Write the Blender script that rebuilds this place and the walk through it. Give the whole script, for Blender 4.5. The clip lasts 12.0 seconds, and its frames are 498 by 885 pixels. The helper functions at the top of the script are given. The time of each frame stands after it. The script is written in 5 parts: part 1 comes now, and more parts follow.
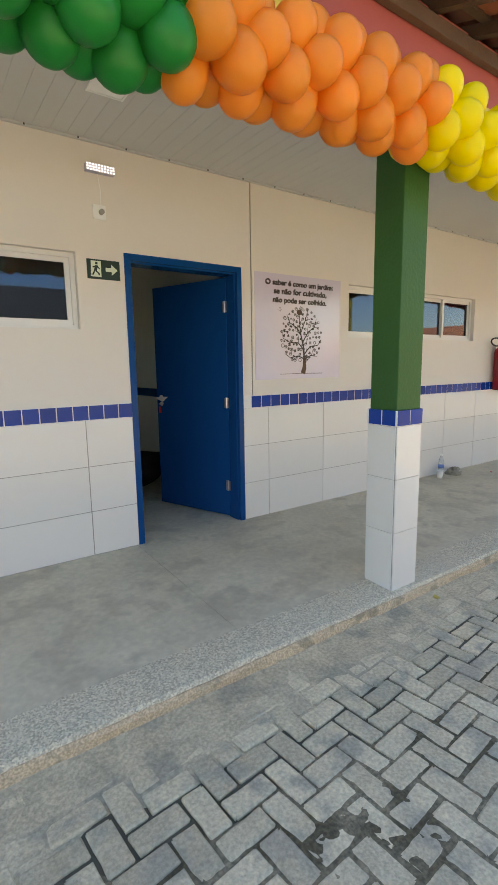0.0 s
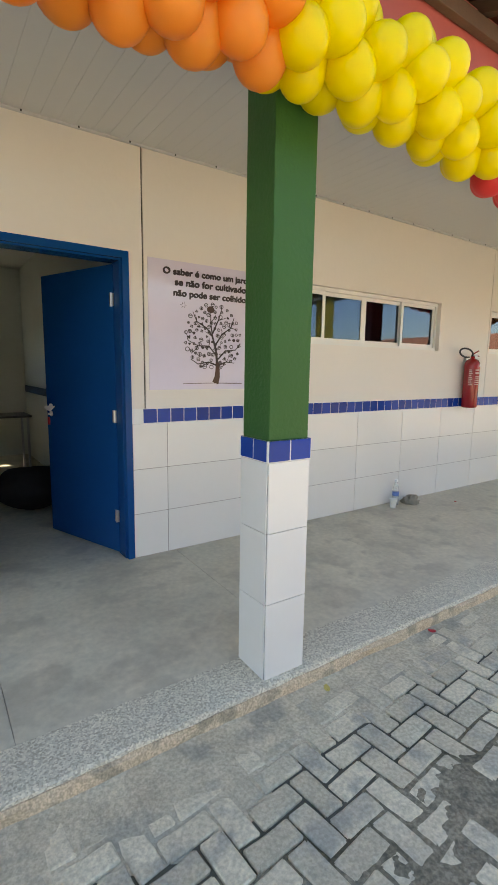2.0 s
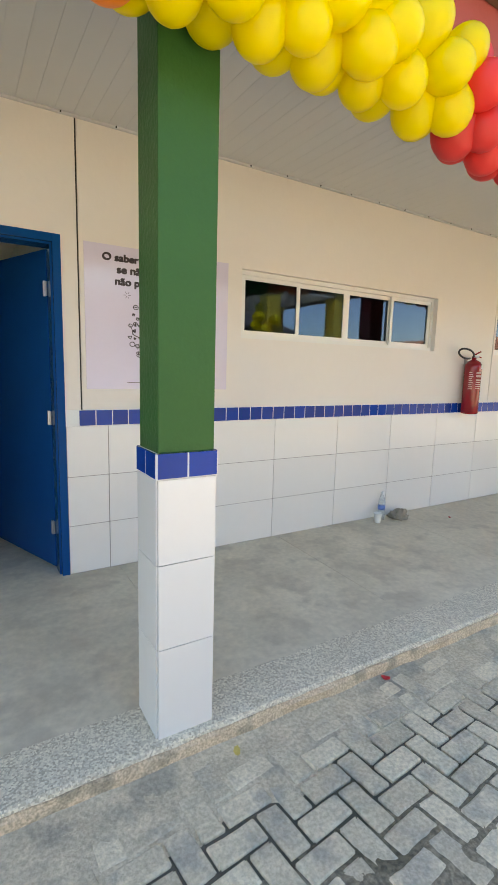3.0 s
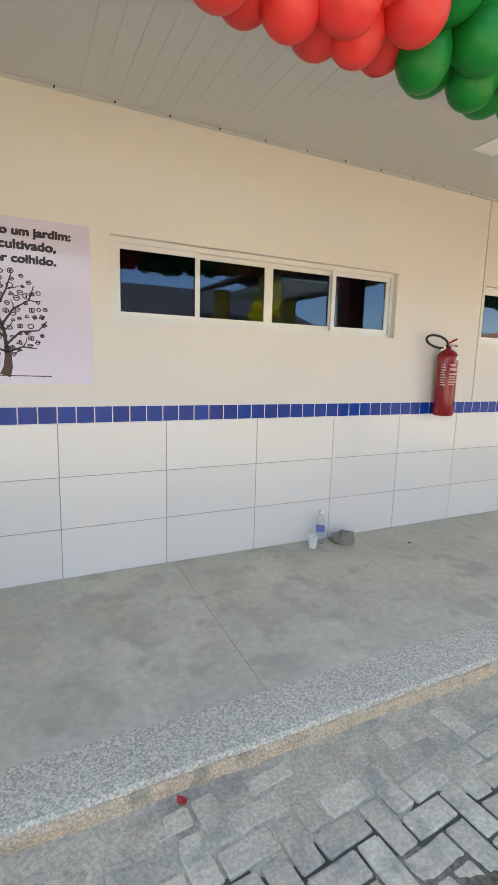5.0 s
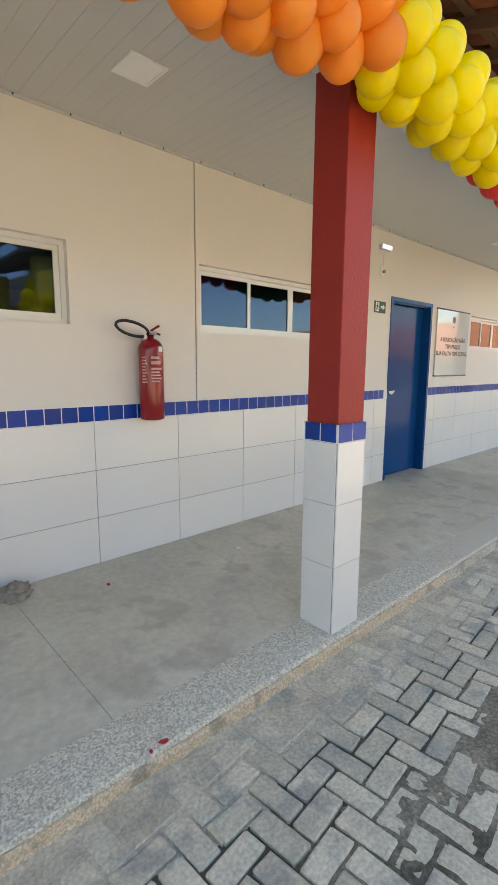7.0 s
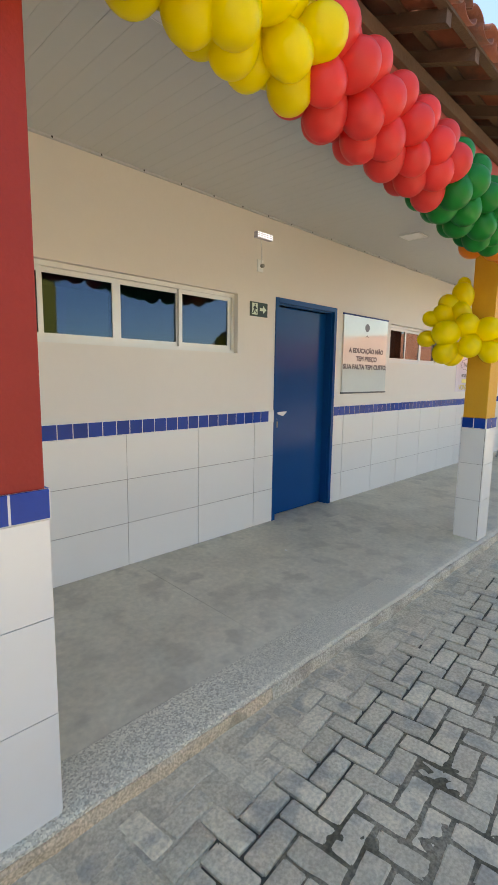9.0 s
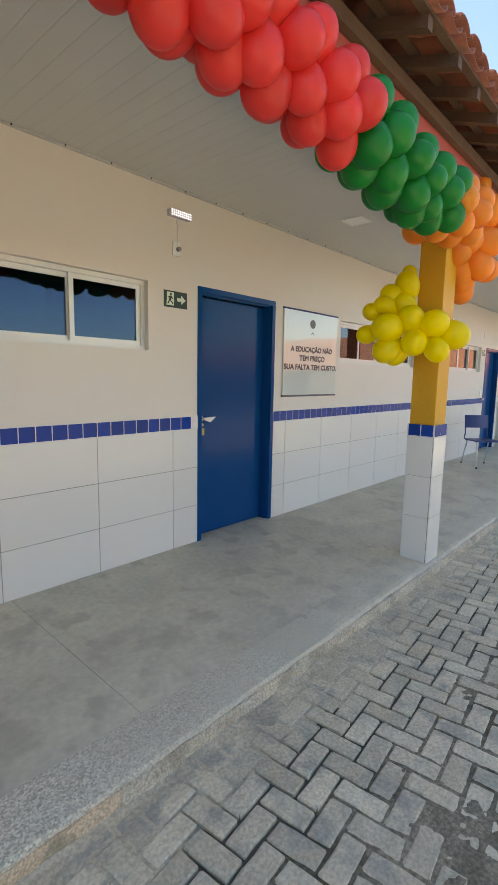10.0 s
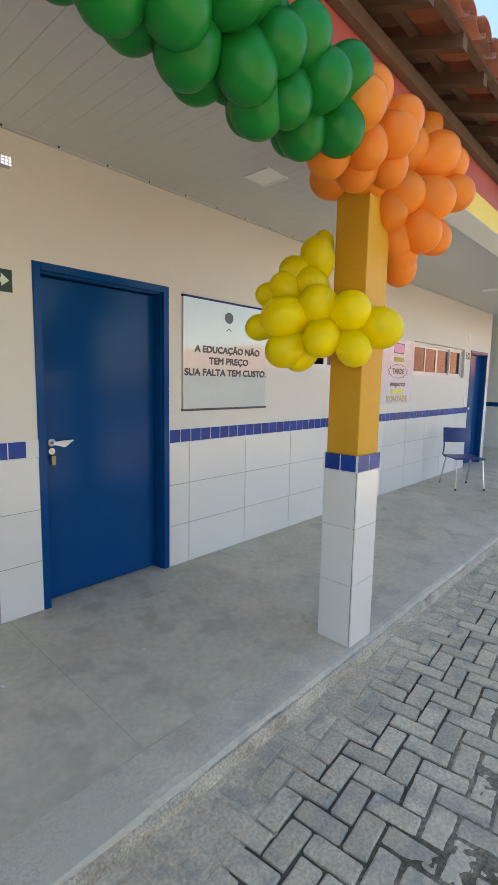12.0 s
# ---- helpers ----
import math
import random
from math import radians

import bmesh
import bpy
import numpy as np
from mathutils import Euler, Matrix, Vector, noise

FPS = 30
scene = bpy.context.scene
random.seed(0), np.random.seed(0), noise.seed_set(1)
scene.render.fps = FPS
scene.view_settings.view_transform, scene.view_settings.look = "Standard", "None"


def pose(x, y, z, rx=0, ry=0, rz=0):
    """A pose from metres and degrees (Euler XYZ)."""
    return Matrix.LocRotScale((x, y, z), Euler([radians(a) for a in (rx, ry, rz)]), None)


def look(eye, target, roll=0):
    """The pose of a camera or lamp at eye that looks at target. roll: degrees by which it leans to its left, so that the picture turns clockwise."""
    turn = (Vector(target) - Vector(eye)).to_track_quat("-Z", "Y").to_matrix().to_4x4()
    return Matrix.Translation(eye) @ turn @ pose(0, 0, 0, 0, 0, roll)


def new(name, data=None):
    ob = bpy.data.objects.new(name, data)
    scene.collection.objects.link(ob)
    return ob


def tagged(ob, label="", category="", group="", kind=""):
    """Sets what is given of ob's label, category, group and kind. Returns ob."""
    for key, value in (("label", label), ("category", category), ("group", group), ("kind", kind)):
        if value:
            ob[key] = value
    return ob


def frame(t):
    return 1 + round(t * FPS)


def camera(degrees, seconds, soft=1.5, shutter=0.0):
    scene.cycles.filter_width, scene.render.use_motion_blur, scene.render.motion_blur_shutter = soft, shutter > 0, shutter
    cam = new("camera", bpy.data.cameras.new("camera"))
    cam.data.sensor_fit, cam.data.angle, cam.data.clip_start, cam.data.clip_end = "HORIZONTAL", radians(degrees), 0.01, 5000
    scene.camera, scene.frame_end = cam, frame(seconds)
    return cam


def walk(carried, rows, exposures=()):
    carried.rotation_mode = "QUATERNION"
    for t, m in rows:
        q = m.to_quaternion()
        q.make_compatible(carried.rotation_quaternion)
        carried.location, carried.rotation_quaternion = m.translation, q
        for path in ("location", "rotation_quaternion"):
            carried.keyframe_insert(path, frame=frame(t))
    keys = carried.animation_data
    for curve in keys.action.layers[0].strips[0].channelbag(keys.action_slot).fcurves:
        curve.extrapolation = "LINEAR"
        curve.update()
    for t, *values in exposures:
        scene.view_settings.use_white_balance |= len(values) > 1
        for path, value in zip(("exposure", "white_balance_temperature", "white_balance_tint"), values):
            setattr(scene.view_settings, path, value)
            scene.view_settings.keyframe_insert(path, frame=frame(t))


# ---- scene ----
cam = camera(55.1, 12.0)
TINT = 10
EXPOSURE = [(0.0, 1.66, 8500), (1.5, 1.74, 8500), (2.0, 1.78, 8300), (2.5, 1.92, 8200), (4.8, 2.05, 7800), (5.5, 1.99, 7750), (6.5, 1.90, 7900),
            (7.5, 1.65, 7900), (9.5, 1.57, 8000), (10.0, 1.47, 7800), (10.5, 1.37, 7600), (11.0, 1.52, 7600), (12.0, 1.58, 7500)]
PATH = [
    (0, 0.751, -0.039, 1.435, -35.08, -9.11, 0.90),
    (0.5, 0.968, 0.046, 1.450, -35.48, -9.16, 2.10),
    (1, 1.210, 0.024, 1.467, -35.43, -8.91, 0.77),
    (1.5, 1.492, -0.006, 1.465, -34.85, -8.97, -0.89),
    (2, 1.806, 0.118, 1.466, -34.41, -8.69, -0.85),
    (2.5, 2.108, 0.175, 1.452, -34.73, -8.63, 1.23),
    (3, 2.415, 0.162, 1.464, -31.34, -8.67, -1.58),
    (3.2, 2.533, 0.172, 1.451, -31.05, -8.84, -1.88),
    (4.8, 3.534, 0.274, 1.459, -22.42, -9.56, -2.46),
    (5, 3.682, 0.271, 1.455, -25.68, -9.24, -1.53),
    (5.5, 4.087, 0.344, 1.471, -35.07, -8.28, -1.05),
    (6, 4.414, 0.359, 1.461, -38.02, -8.13, 0.04),
    (6.5, 4.744, 0.302, 1.459, -36.66, -8.90, -0.81),
    (7, 5.119, 0.321, 1.451, -43.04, -9.19, -0.34),
    (7.5, 5.479, 0.345, 1.491, -44.95, -9.62, 0.36),
    (7.7, 5.616, 0.325, 1.499, -44.18, -9.67, 0.74),
    (9.3, 6.836, 0.298, 1.524, -45.63, -7.80, -1.08),
    (9.5, 6.955, 0.339, 1.530, -44.45, -7.87, -1.40),
    (10, 7.374, 0.322, 1.508, -47.81, -7.80, -1.05),
    (10.5, 7.737, 0.342, 1.534, -52.73, -8.13, -1.97),
    (11, 8.053, 0.362, 1.535, -47.31, -8.19, -2.86),
    (11.5, 8.393, 0.376, 1.532, -45.94, -7.71, -0.79),
    (12, 8.735, 0.423, 1.558, -47.46, -7.34, -1.13),
]

walk(cam, [(t, pose(x, y, z, 90 + pitch, roll, yaw)) for t, x, y, z, yaw, pitch, roll in PATH],
     exposures=[(t, e, k, TINT) for t, e, k in EXPOSURE])

# ---- world and sun: clear sky, the sun behind the building ----
SUN_ELEVATION, SUN_BEARING = 60.0, -28.0     # degrees; bearing from +y towards +x
world = bpy.data.worlds.new("world")
scene.world = world
world.use_nodes = True
wn = world.node_tree
sky = wn.nodes.new("ShaderNodeTexSky")
sky.sky_type = "NISHITA"
sky.sun_disc = False
sky.sun_elevation = radians(SUN_ELEVATION)
sky.sun_rotation = radians(SUN_BEARING)
sky.air_density, sky.dust_density, sky.ozone_density = 1.0, 0.05, 2.4
wn.links.new(sky.outputs[0], wn.nodes["Background"].inputs[0])
wn.nodes["Background"].inputs[1].default_value = 0.15
sun = new("sun", bpy.data.lights.new("sun", "SUN"))
sun.data.energy, sun.data.angle, sun.data.color = 4.0, radians(0.5), (1.0, 0.93, 0.82)
sb, se = radians(SUN_BEARING), radians(SUN_ELEVATION)
sun.matrix_world = look((math.sin(sb) * math.cos(se) * 30, math.cos(sb) * math.cos(se) * 30, math.sin(se) * 30), (0, 0, 0))


# ---- materials ----
def mat(name, color, rough=0.6, metal=0.0, vary=0.12, scale=6.0, bump=0.0, bump_scale=60.0, coat=0.0, sub=0.0,
        island=0.0, objrand=0.0, stain=None, stain_at=0.62, stain_scale=1.6, spec=0.5):
    m = bpy.data.materials.new(name)
    m.use_nodes = True
    n, l = m.node_tree.nodes, m.node_tree.links
    b = n["Principled BSDF"]
    b.inputs["Roughness"].default_value = rough
    b.inputs["Metallic"].default_value = metal
    b.inputs["Coat Weight"].default_value = coat
    b.inputs["Coat Roughness"].default_value = 0.12
    b.inputs["Specular IOR Level"].default_value = spec
    if sub:
        b.inputs["Subsurface Weight"].default_value = sub
        b.inputs["Subsurface Radius"].default_value = (0.03, 0.03, 0.03)
    geo = n.new("ShaderNodeNewGeometry")

    def noise_at(sc, detail=5.0):
        t = n.new("ShaderNodeTexNoise")
        t.inputs["Scale"].default_value = sc
        t.inputs["Detail"].default_value = detail
        l.new(geo.outputs["Position"], t.inputs["Vector"])
        return t.outputs["Fac"]

    def math_node(op, a, bb):
        q = n.new("ShaderNodeMath")
        q.operation = op
        for i, v in enumerate((a, bb)):
            if isinstance(v, (int, float)):
                q.inputs[i].default_value = v
            else:
                l.new(v, q.inputs[i])
        return q.outputs[0]

    big, fine = noise_at(scale), noise_at(scale * 14)
    f = math_node("ADD", math_node("MULTIPLY", math_node("SUBTRACT", big, 0.5), 2.0 * vary),
                  math_node("MULTIPLY", math_node("SUBTRACT", fine, 0.5), 1.2 * vary))
    if island:
        f = math_node("ADD", f, math_node("MULTIPLY", math_node("SUBTRACT", geo.outputs["Random Per Island"], 0.5), island))
    if objrand:
        oi = n.new("ShaderNodeObjectInfo")
        f = math_node("ADD", f, math_node("MULTIPLY", math_node("SUBTRACT", oi.outputs["Random"], 0.5), objrand))
    hs = n.new("ShaderNodeHueSaturation")
    hs.inputs["Color"].default_value = (*color, 1)
    l.new(math_node("ADD", f, 1.0), hs.inputs["Value"])
    out = hs.outputs[0]
    if stain:
        r = n.new("ShaderNodeMapRange")
        r.interpolation_type = "SMOOTHSTEP"
        r.inputs[1].default_value, r.inputs[2].default_value = stain_at - 0.07, stain_at + 0.09
        l.new(noise_at(stain_scale, 9.0), r.inputs[0])
        mx = n.new("ShaderNodeMix")
        mx.data_type = "RGBA"
        l.new(r.outputs[0], mx.inputs[0])
        l.new(out, mx.inputs[6])
        mx.inputs[7].default_value = (*stain, 1)
        out = mx.outputs[2]
    l.new(out, b.inputs["Base Color"])
    rr = math_node("ADD", rough, math_node("MULTIPLY", math_node("SUBTRACT", fine, 0.5), 0.25 * rough))
    l.new(rr, b.inputs["Roughness"])
    if bump:
        bn = n.new("ShaderNodeBump")
        bn.inputs["Strength"].default_value = bump
        bn.inputs["Distance"].default_value = 0.01
        l.new(noise_at(bump_scale, 6.0), bn.inputs["Height"])
        l.new(bn.outputs[0], b.inputs["Normal"])
    return m


M_PLASTER = mat("cream_paint", (0.70, 0.652, 0.595), 0.55, vary=0.03, scale=1.3, bump=0.06, bump_scale=35)
M_PLASTER2 = mat("white_paint", (0.74, 0.73, 0.70), 0.6, vary=0.05, scale=1.3, bump=0.06, bump_scale=35)
M_TILE = mat("white_tile", (0.70, 0.69, 0.67), 0.2, vary=0.025, scale=1.2, objrand=0.05, bump=0.02, bump_scale=5)
M_BLUETILE = mat("blue_tile", (0.002, 0.040, 0.27), 0.16, vary=0.12, scale=5, objrand=0.3, spec=0.22)
M_GROUT = mat("grout", (0.30, 0.29, 0.27), 0.9, vary=0.15, scale=8)
M_GROUTD = mat("dirty_grout", (0.07, 0.066, 0.06), 0.9, vary=0.3, scale=8)
M_GROUTW = mat("pale_grout", (0.72, 0.72, 0.70), 0.9, vary=0.08, scale=8)
M_BLUE = mat("blue_enamel", (0.0004, 0.055, 0.20), 0.17, spec=0.13, vary=0.05, scale=3, bump=0.03, bump_scale=18)
M_GREEN = mat("green_paint", (0.028, 0.105, 0.025), 0.5, spec=0.3, vary=0.08, scale=6, bump=0.32, bump_scale=55)
M_RED = mat("red_paint", (0.30, 0.026, 0.02), 0.5, spec=0.3, vary=0.08, scale=6, bump=0.32, bump_scale=55)
M_MUSTARD = mat("mustard_paint", (0.60, 0.31, 0.022), 0.5, spec=0.3, vary=0.06, scale=6, bump=0.32, bump_scale=55)
M_ORANGE = mat("orange_paint", (0.62, 0.17, 0.06), 0.5, spec=0.3, vary=0.06, scale=6, bump=0.32, bump_scale=55)
M_YELLOW = mat("yellow_paint", (0.75, 0.55, 0.08), 0.5, vary=0.06, scale=6, bump=0.1, bump_scale=45)
M_BEAMRED = mat("faded_red_paint", (0.42, 0.09, 0.075), 0.55, vary=0.1, scale=5, bump=0.1, bump_scale=45)
M_CEIL = mat("pvc_ceiling", (0.515, 0.515, 0.505), 0.35, vary=0.03, scale=1.0)
M_CONC = mat("smooth_concrete", (0.57, 0.525, 0.412), 0.55, vary=0.28, scale=2.3, bump=0.12, bump_scale=60,
             stain=(0.465, 0.425, 0.335), stain_at=0.57, stain_scale=5.0)
M_CONC2 = mat("worn_concrete_edge", (0.57, 0.522, 0.41), 0.65, vary=0.22, scale=4, bump=0.2, bump_scale=60,
              stain=(0.47, 0.435, 0.355), stain_at=0.56, stain_scale=5.0)
M_SEAM = mat("floor_seam", (0.33, 0.315, 0.28), 0.9, vary=0.2, scale=8)
M_CEMENT = mat("sandy_cement", (0.58, 0.455, 0.315), 0.9, vary=0.4, scale=9, bump=0.4, bump_scale=70,
               stain=(0.34, 0.285, 0.205), stain_at=0.56, stain_scale=9.0)
M_KERB2 = mat("worn_kerb_cement", (0.49, 0.435, 0.34), 0.9, vary=0.4, scale=6, bump=0.4, bump_scale=70,
              stain=(0.36, 0.31, 0.24), stain_at=0.56, stain_scale=7.0)
M_MOSS = mat("mossy_sand", (0.24, 0.205, 0.145), 0.95, vary=0.65, scale=14, bump=0.7, bump_scale=80,
             stain=(0.11, 0.095, 0.06), stain_at=0.53, stain_scale=3.0)
M_DUST = mat("sandy_dust", (0.54, 0.47, 0.345), 0.95, vary=0.42, scale=9, bump=0.6, bump_scale=90,
             stain=(0.36, 0.33, 0.26), stain_at=0.58, stain_scale=4.0)
M_SAND = mat("joint_sand", (0.11, 0.10, 0.078), 0.95, vary=0.35, scale=9, bump=0.6, bump_scale=90,
             stain=(0.085, 0.082, 0.055), stain_at=0.53, stain_scale=1.6)
M_PAVER = mat("paver_part", (0.585, 0.515, 0.38), 0.9, vary=0.26, scale=11, objrand=0.32, bump=0.7, bump_scale=90,
              stain=(0.40, 0.37, 0.30), stain_at=0.57, stain_scale=6.0)
M_PAVERS = mat("paver_rest", (0.585, 0.515, 0.38), 0.9, vary=0.26, scale=11, island=0.32, bump=0.7, bump_scale=90,
               stain=(0.40, 0.37, 0.30), stain_at=0.57, stain_scale=6.0)
M_ALU = mat("white_aluminium", (0.70, 0.69, 0.66), 0.38, metal=0.25, vary=0.03, scale=4)
M_STEEL = mat("steel", (0.55, 0.55, 0.56), 0.3, metal=1.0, vary=0.08, scale=9)
M_DARK = mat("black_rubber", (0.012, 0.012, 0.013), 0.5, vary=0.2, scale=8)
M_WRAP = mat("blue_film", (0.10, 0.19, 0.50), 0.3, vary=0.3, scale=30)
M_BAG = mat("black_cloth", (0.02, 0.02, 0.022), 0.95, vary=0.3, scale=8, spec=0.1)
M_LAMPBODY = mat("lilac_plastic", (0.50, 0.47, 0.53), 0.4, vary=0.05, scale=8)
M_JOINT = mat("dark_sealant", (0.03, 0.026, 0.022), 0.9, vary=0.2, scale=8)
M_WOOD = mat("weathered_wood", (0.10, 0.058, 0.04), 0.8, vary=0.3, scale=7, bump=0.4, bump_scale=50, island=0.3)
M_CLAY = mat("clay_tile", (0.25, 0.082, 0.05), 0.85, vary=0.22, scale=8, objrand=0.35, bump=0.3, bump_scale=70,
             stain=(0.11, 0.06, 0.045), stain_at=0.60, stain_scale=5.0)
M_CLAYS = mat("clay_tile_rest", (0.25, 0.082, 0.05), 0.85, vary=0.22, scale=8, island=0.35, bump=0.3, bump_scale=70,
              stain=(0.11, 0.06, 0.045), stain_at=0.60, stain_scale=5.0)
M_EXT = mat("red_enamel", (0.26, 0.004, 0.008), 0.16, vary=0.05, scale=8, coat=0.3, spec=0.45)
M_WHITE = mat("white_plastic", (0.78, 0.78, 0.76), 0.35, vary=0.03, scale=8)
M_LABEL = mat("label_print", (0.52, 0.30, 0.29), 0.5, vary=0.05, scale=20)
M_SIGN = mat("dark_green_sign", (0.008, 0.034, 0.024), 0.4, vary=0.08, scale=9)
M_PALE = mat("pale_glow_print", (0.66, 0.75, 0.60), 0.5, vary=0.05, scale=9)
M_POSTER1 = mat("lilac_vinyl", (0.64, 0.59, 0.71), 0.13, spec=0.8, vary=0.03, scale=2.0, bump=0.05, bump_scale=4)
M_POSTER2 = mat("grey_vinyl", (0.60, 0.63, 0.62), 0.06, spec=1.0, vary=0.05, scale=2.0, bump=0.03, bump_scale=4)
M_POSTER3 = mat("pastel_vinyl", (0.68, 0.62, 0.70), 0.2, vary=0.25, scale=2.5)
M_INK = mat("dark_ink", (0.035, 0.022, 0.025), 0.3, vary=0.2, scale=20)
M_INK2 = mat("slate_ink", (0.06, 0.055, 0.07), 0.3, vary=0.2, scale=20)
M_BROWN = mat("brown_ink", (0.06, 0.022, 0.018), 0.3, vary=0.2, scale=20)
M_PINK = mat("pink_ink", (0.70, 0.25, 0.45), 0.3, vary=0.2, scale=20)
M_LIME = mat("yellow_ink", (0.72, 0.66, 0.15), 0.3, vary=0.2, scale=20)
M_CHAIR = mat("blue_plastic", (0.006, 0.03, 0.17), 0.4, vary=0.08, scale=9)
M_CLOTH = mat("grey_cloth", (0.30, 0.265, 0.215), 0.95, vary=0.4, scale=30, bump=0.5, bump_scale=120)
M_PETAL = mat("red_petal", (0.45, 0.02, 0.03), 0.6, vary=0.2, scale=40)
M_LEAF = mat("dry_leaf", (0.55, 0.43, 0.12), 0.7, vary=0.2, scale=40)
M_DIRT = mat("bare_earth", (0.43, 0.39, 0.33), 0.95, vary=0.25, scale=0.8, bump=0.3, bump_scale=20)
M_ROOM = mat("room_paint", (0.72, 0.75, 0.68), 0.7, vary=0.05, scale=1.5)
M_OLDROOF = mat("old_roof", (0.13, 0.10, 0.085), 0.9, vary=0.3, scale=1.2, bump=0.3, bump_scale=20)
# distant clay roof: strong sunlight is put into this brighter base colour
M_CLAYSUN = mat("sunlit_clay_tile", (0.62, 0.24, 0.12), 0.8, vary=0.2, scale=1.5, bump=0.3, bump_scale=20)
M_OPPWALL = mat("opposite_wall", (0.76, 0.66, 0.44), 0.8, vary=0.1, scale=1.0)


def gritty(m, scale, low, high, pits=0.0):
    """Fine grains: a sharp speckle multiplied into the colour, with dark pits."""
    n, l = m.node_tree.nodes, m.node_tree.links
    b = n["Principled BSDF"]
    src = b.inputs["Base Color"].links[0].from_socket
    geo = n.new("ShaderNodeNewGeometry")
    for sc, kind, lo, hi, a, z in ((scale, "ShaderNodeTexNoise", low, high, 0.36, 0.64), (scale * 0.36, "ShaderNodeTexVoronoi", 1.0 - pits, 1.0, 0.10, 0.24)):
        if lo == hi:
            continue
        t = n.new(kind)
        t.inputs["Scale"].default_value = sc
        if "Detail" in t.inputs:
            t.inputs["Detail"].default_value = 3.0
        l.new(geo.outputs["Position"], t.inputs["Vector"])
        r = n.new("ShaderNodeMapRange")
        r.inputs[1].default_value, r.inputs[2].default_value, r.inputs[3].default_value, r.inputs[4].default_value = a, z, lo, hi
        l.new(t.outputs[0], r.inputs[0])
        hs = n.new("ShaderNodeHueSaturation")
        l.new(src, hs.inputs["Color"])
        l.new(r.outputs[0], hs.inputs["Value"])
        src = hs.outputs[0]
    l.new(src, b.inputs["Base Color"])


for ground_mat, sc, low, high, pits in ((M_PAVER, 70, 0.86, 1.14, 0.5), (M_PAVERS, 70, 0.86, 1.14, 0.5), (M_DUST, 60, 0.84, 1.16, 0.25), (M_MOSS, 70, 0.7, 1.3, 0.3),
                                        (M_CONC, 24, 0.95, 1.05, 0.0), (M_CEMENT, 120, 0.75, 1.25, 0.25), (M_KERB2, 120, 0.75, 1.25, 0.25), (M_CONC2, 60, 0.93, 1.07, 0.0)):
    gritty(ground_mat, sc, low, high, pits)


def balloon_mat(name, color):
    """Thin latex: lets part of the light through."""
    m = mat(name, color, 0.32, vary=0.03, scale=14, objrand=0.12, spec=0.36)
    n, l = m.node_tree.nodes, m.node_tree.links
    b = n["Principled BSDF"]
    tr = n.new("ShaderNodeBsdfTranslucent")
    l.new(b.inputs["Base Color"].links[0].from_socket, tr.inputs["Color"])
    mx = n.new("ShaderNodeMixShader")
    mx.inputs[0].default_value = 0.42
    l.new(b.outputs[0], mx.inputs[1])
    l.new(tr.outputs[0], mx.inputs[2])
    l.new(mx.outputs[0], n["Material Output"].inputs["Surface"])
    return m


M_BGREEN = balloon_mat("green_latex", (0.005, 0.29, 0.05))
M_BORANGE = balloon_mat("orange_latex", (0.98, 0.36, 0.05))
M_BYELLOW = balloon_mat("yellow_latex", (0.97, 0.82, 0.012))
M_BRED = balloon_mat("red_latex", (0.90, 0.075, 0.07))


def terrazzo():
    m = mat("terrazzo", (0.565, 0.52, 0.41), 0.75, vary=0.1, scale=2.5, bump=0.25, bump_scale=160)
    n, l = m.node_tree.nodes, m.node_tree.links
    b = n["Principled BSDF"]
    src = b.inputs["Base Color"].links[0].from_socket
    v = n.new("ShaderNodeTexVoronoi")
    v.inputs["Scale"].default_value = 150
    geo = n.new("ShaderNodeNewGeometry")
    l.new(geo.outputs["Position"], v.inputs["Vector"])
    ramp = n.new("ShaderNodeValToRGB")
    ramp.color_ramp.elements[0].position, ramp.color_ramp.elements[0].color = 0.0, (0.66, 0.66, 0.66, 1)
    ramp.color_ramp.elements[1].position, ramp.color_ramp.elements[1].color = 1.0, (1.36, 1.37, 1.38, 1)
    sep = n.new("ShaderNodeSeparateColor")
    l.new(v.outputs["Color"], sep.inputs[0])
    l.new(sep.outputs[0], ramp.inputs[0])
    mx = n.new("ShaderNodeMix")
    mx.data_type, mx.blend_type = "RGBA", "MULTIPLY"
    xyz = n.new("ShaderNodeSeparateXYZ")
    l.new(geo.outputs["Position"], xyz.inputs[0])
    worn = n.new("ShaderNodeTexNoise")
    worn.inputs["Scale"].default_value = 2.2
    l.new(geo.outputs["Position"], worn.inputs["Vector"])
    add = n.new("ShaderNodeMath")
    add.operation = "MULTIPLY_ADD"
    l.new(worn.outputs["Fac"], add.inputs[0])
    add.inputs[1].default_value = 3.0
    l.new(xyz.outputs[0], add.inputs[2])
    fade = n.new("ShaderNodeMapRange")
    fade.inputs[1].default_value, fade.inputs[2].default_value = 9.2, 11.2
    fade.inputs[3].default_value, fade.inputs[4].default_value = 1.0, 0.12
    l.new(add.outputs[0], fade.inputs[0])
    l.new(fade.outputs[0], mx.inputs[0])
    l.new(src, mx.inputs[6])
    l.new(ramp.outputs[0], mx.inputs[7])
    l.new(mx.outputs[2], b.inputs["Base Color"])
    return m


M_TERRAZZO = terrazzo()


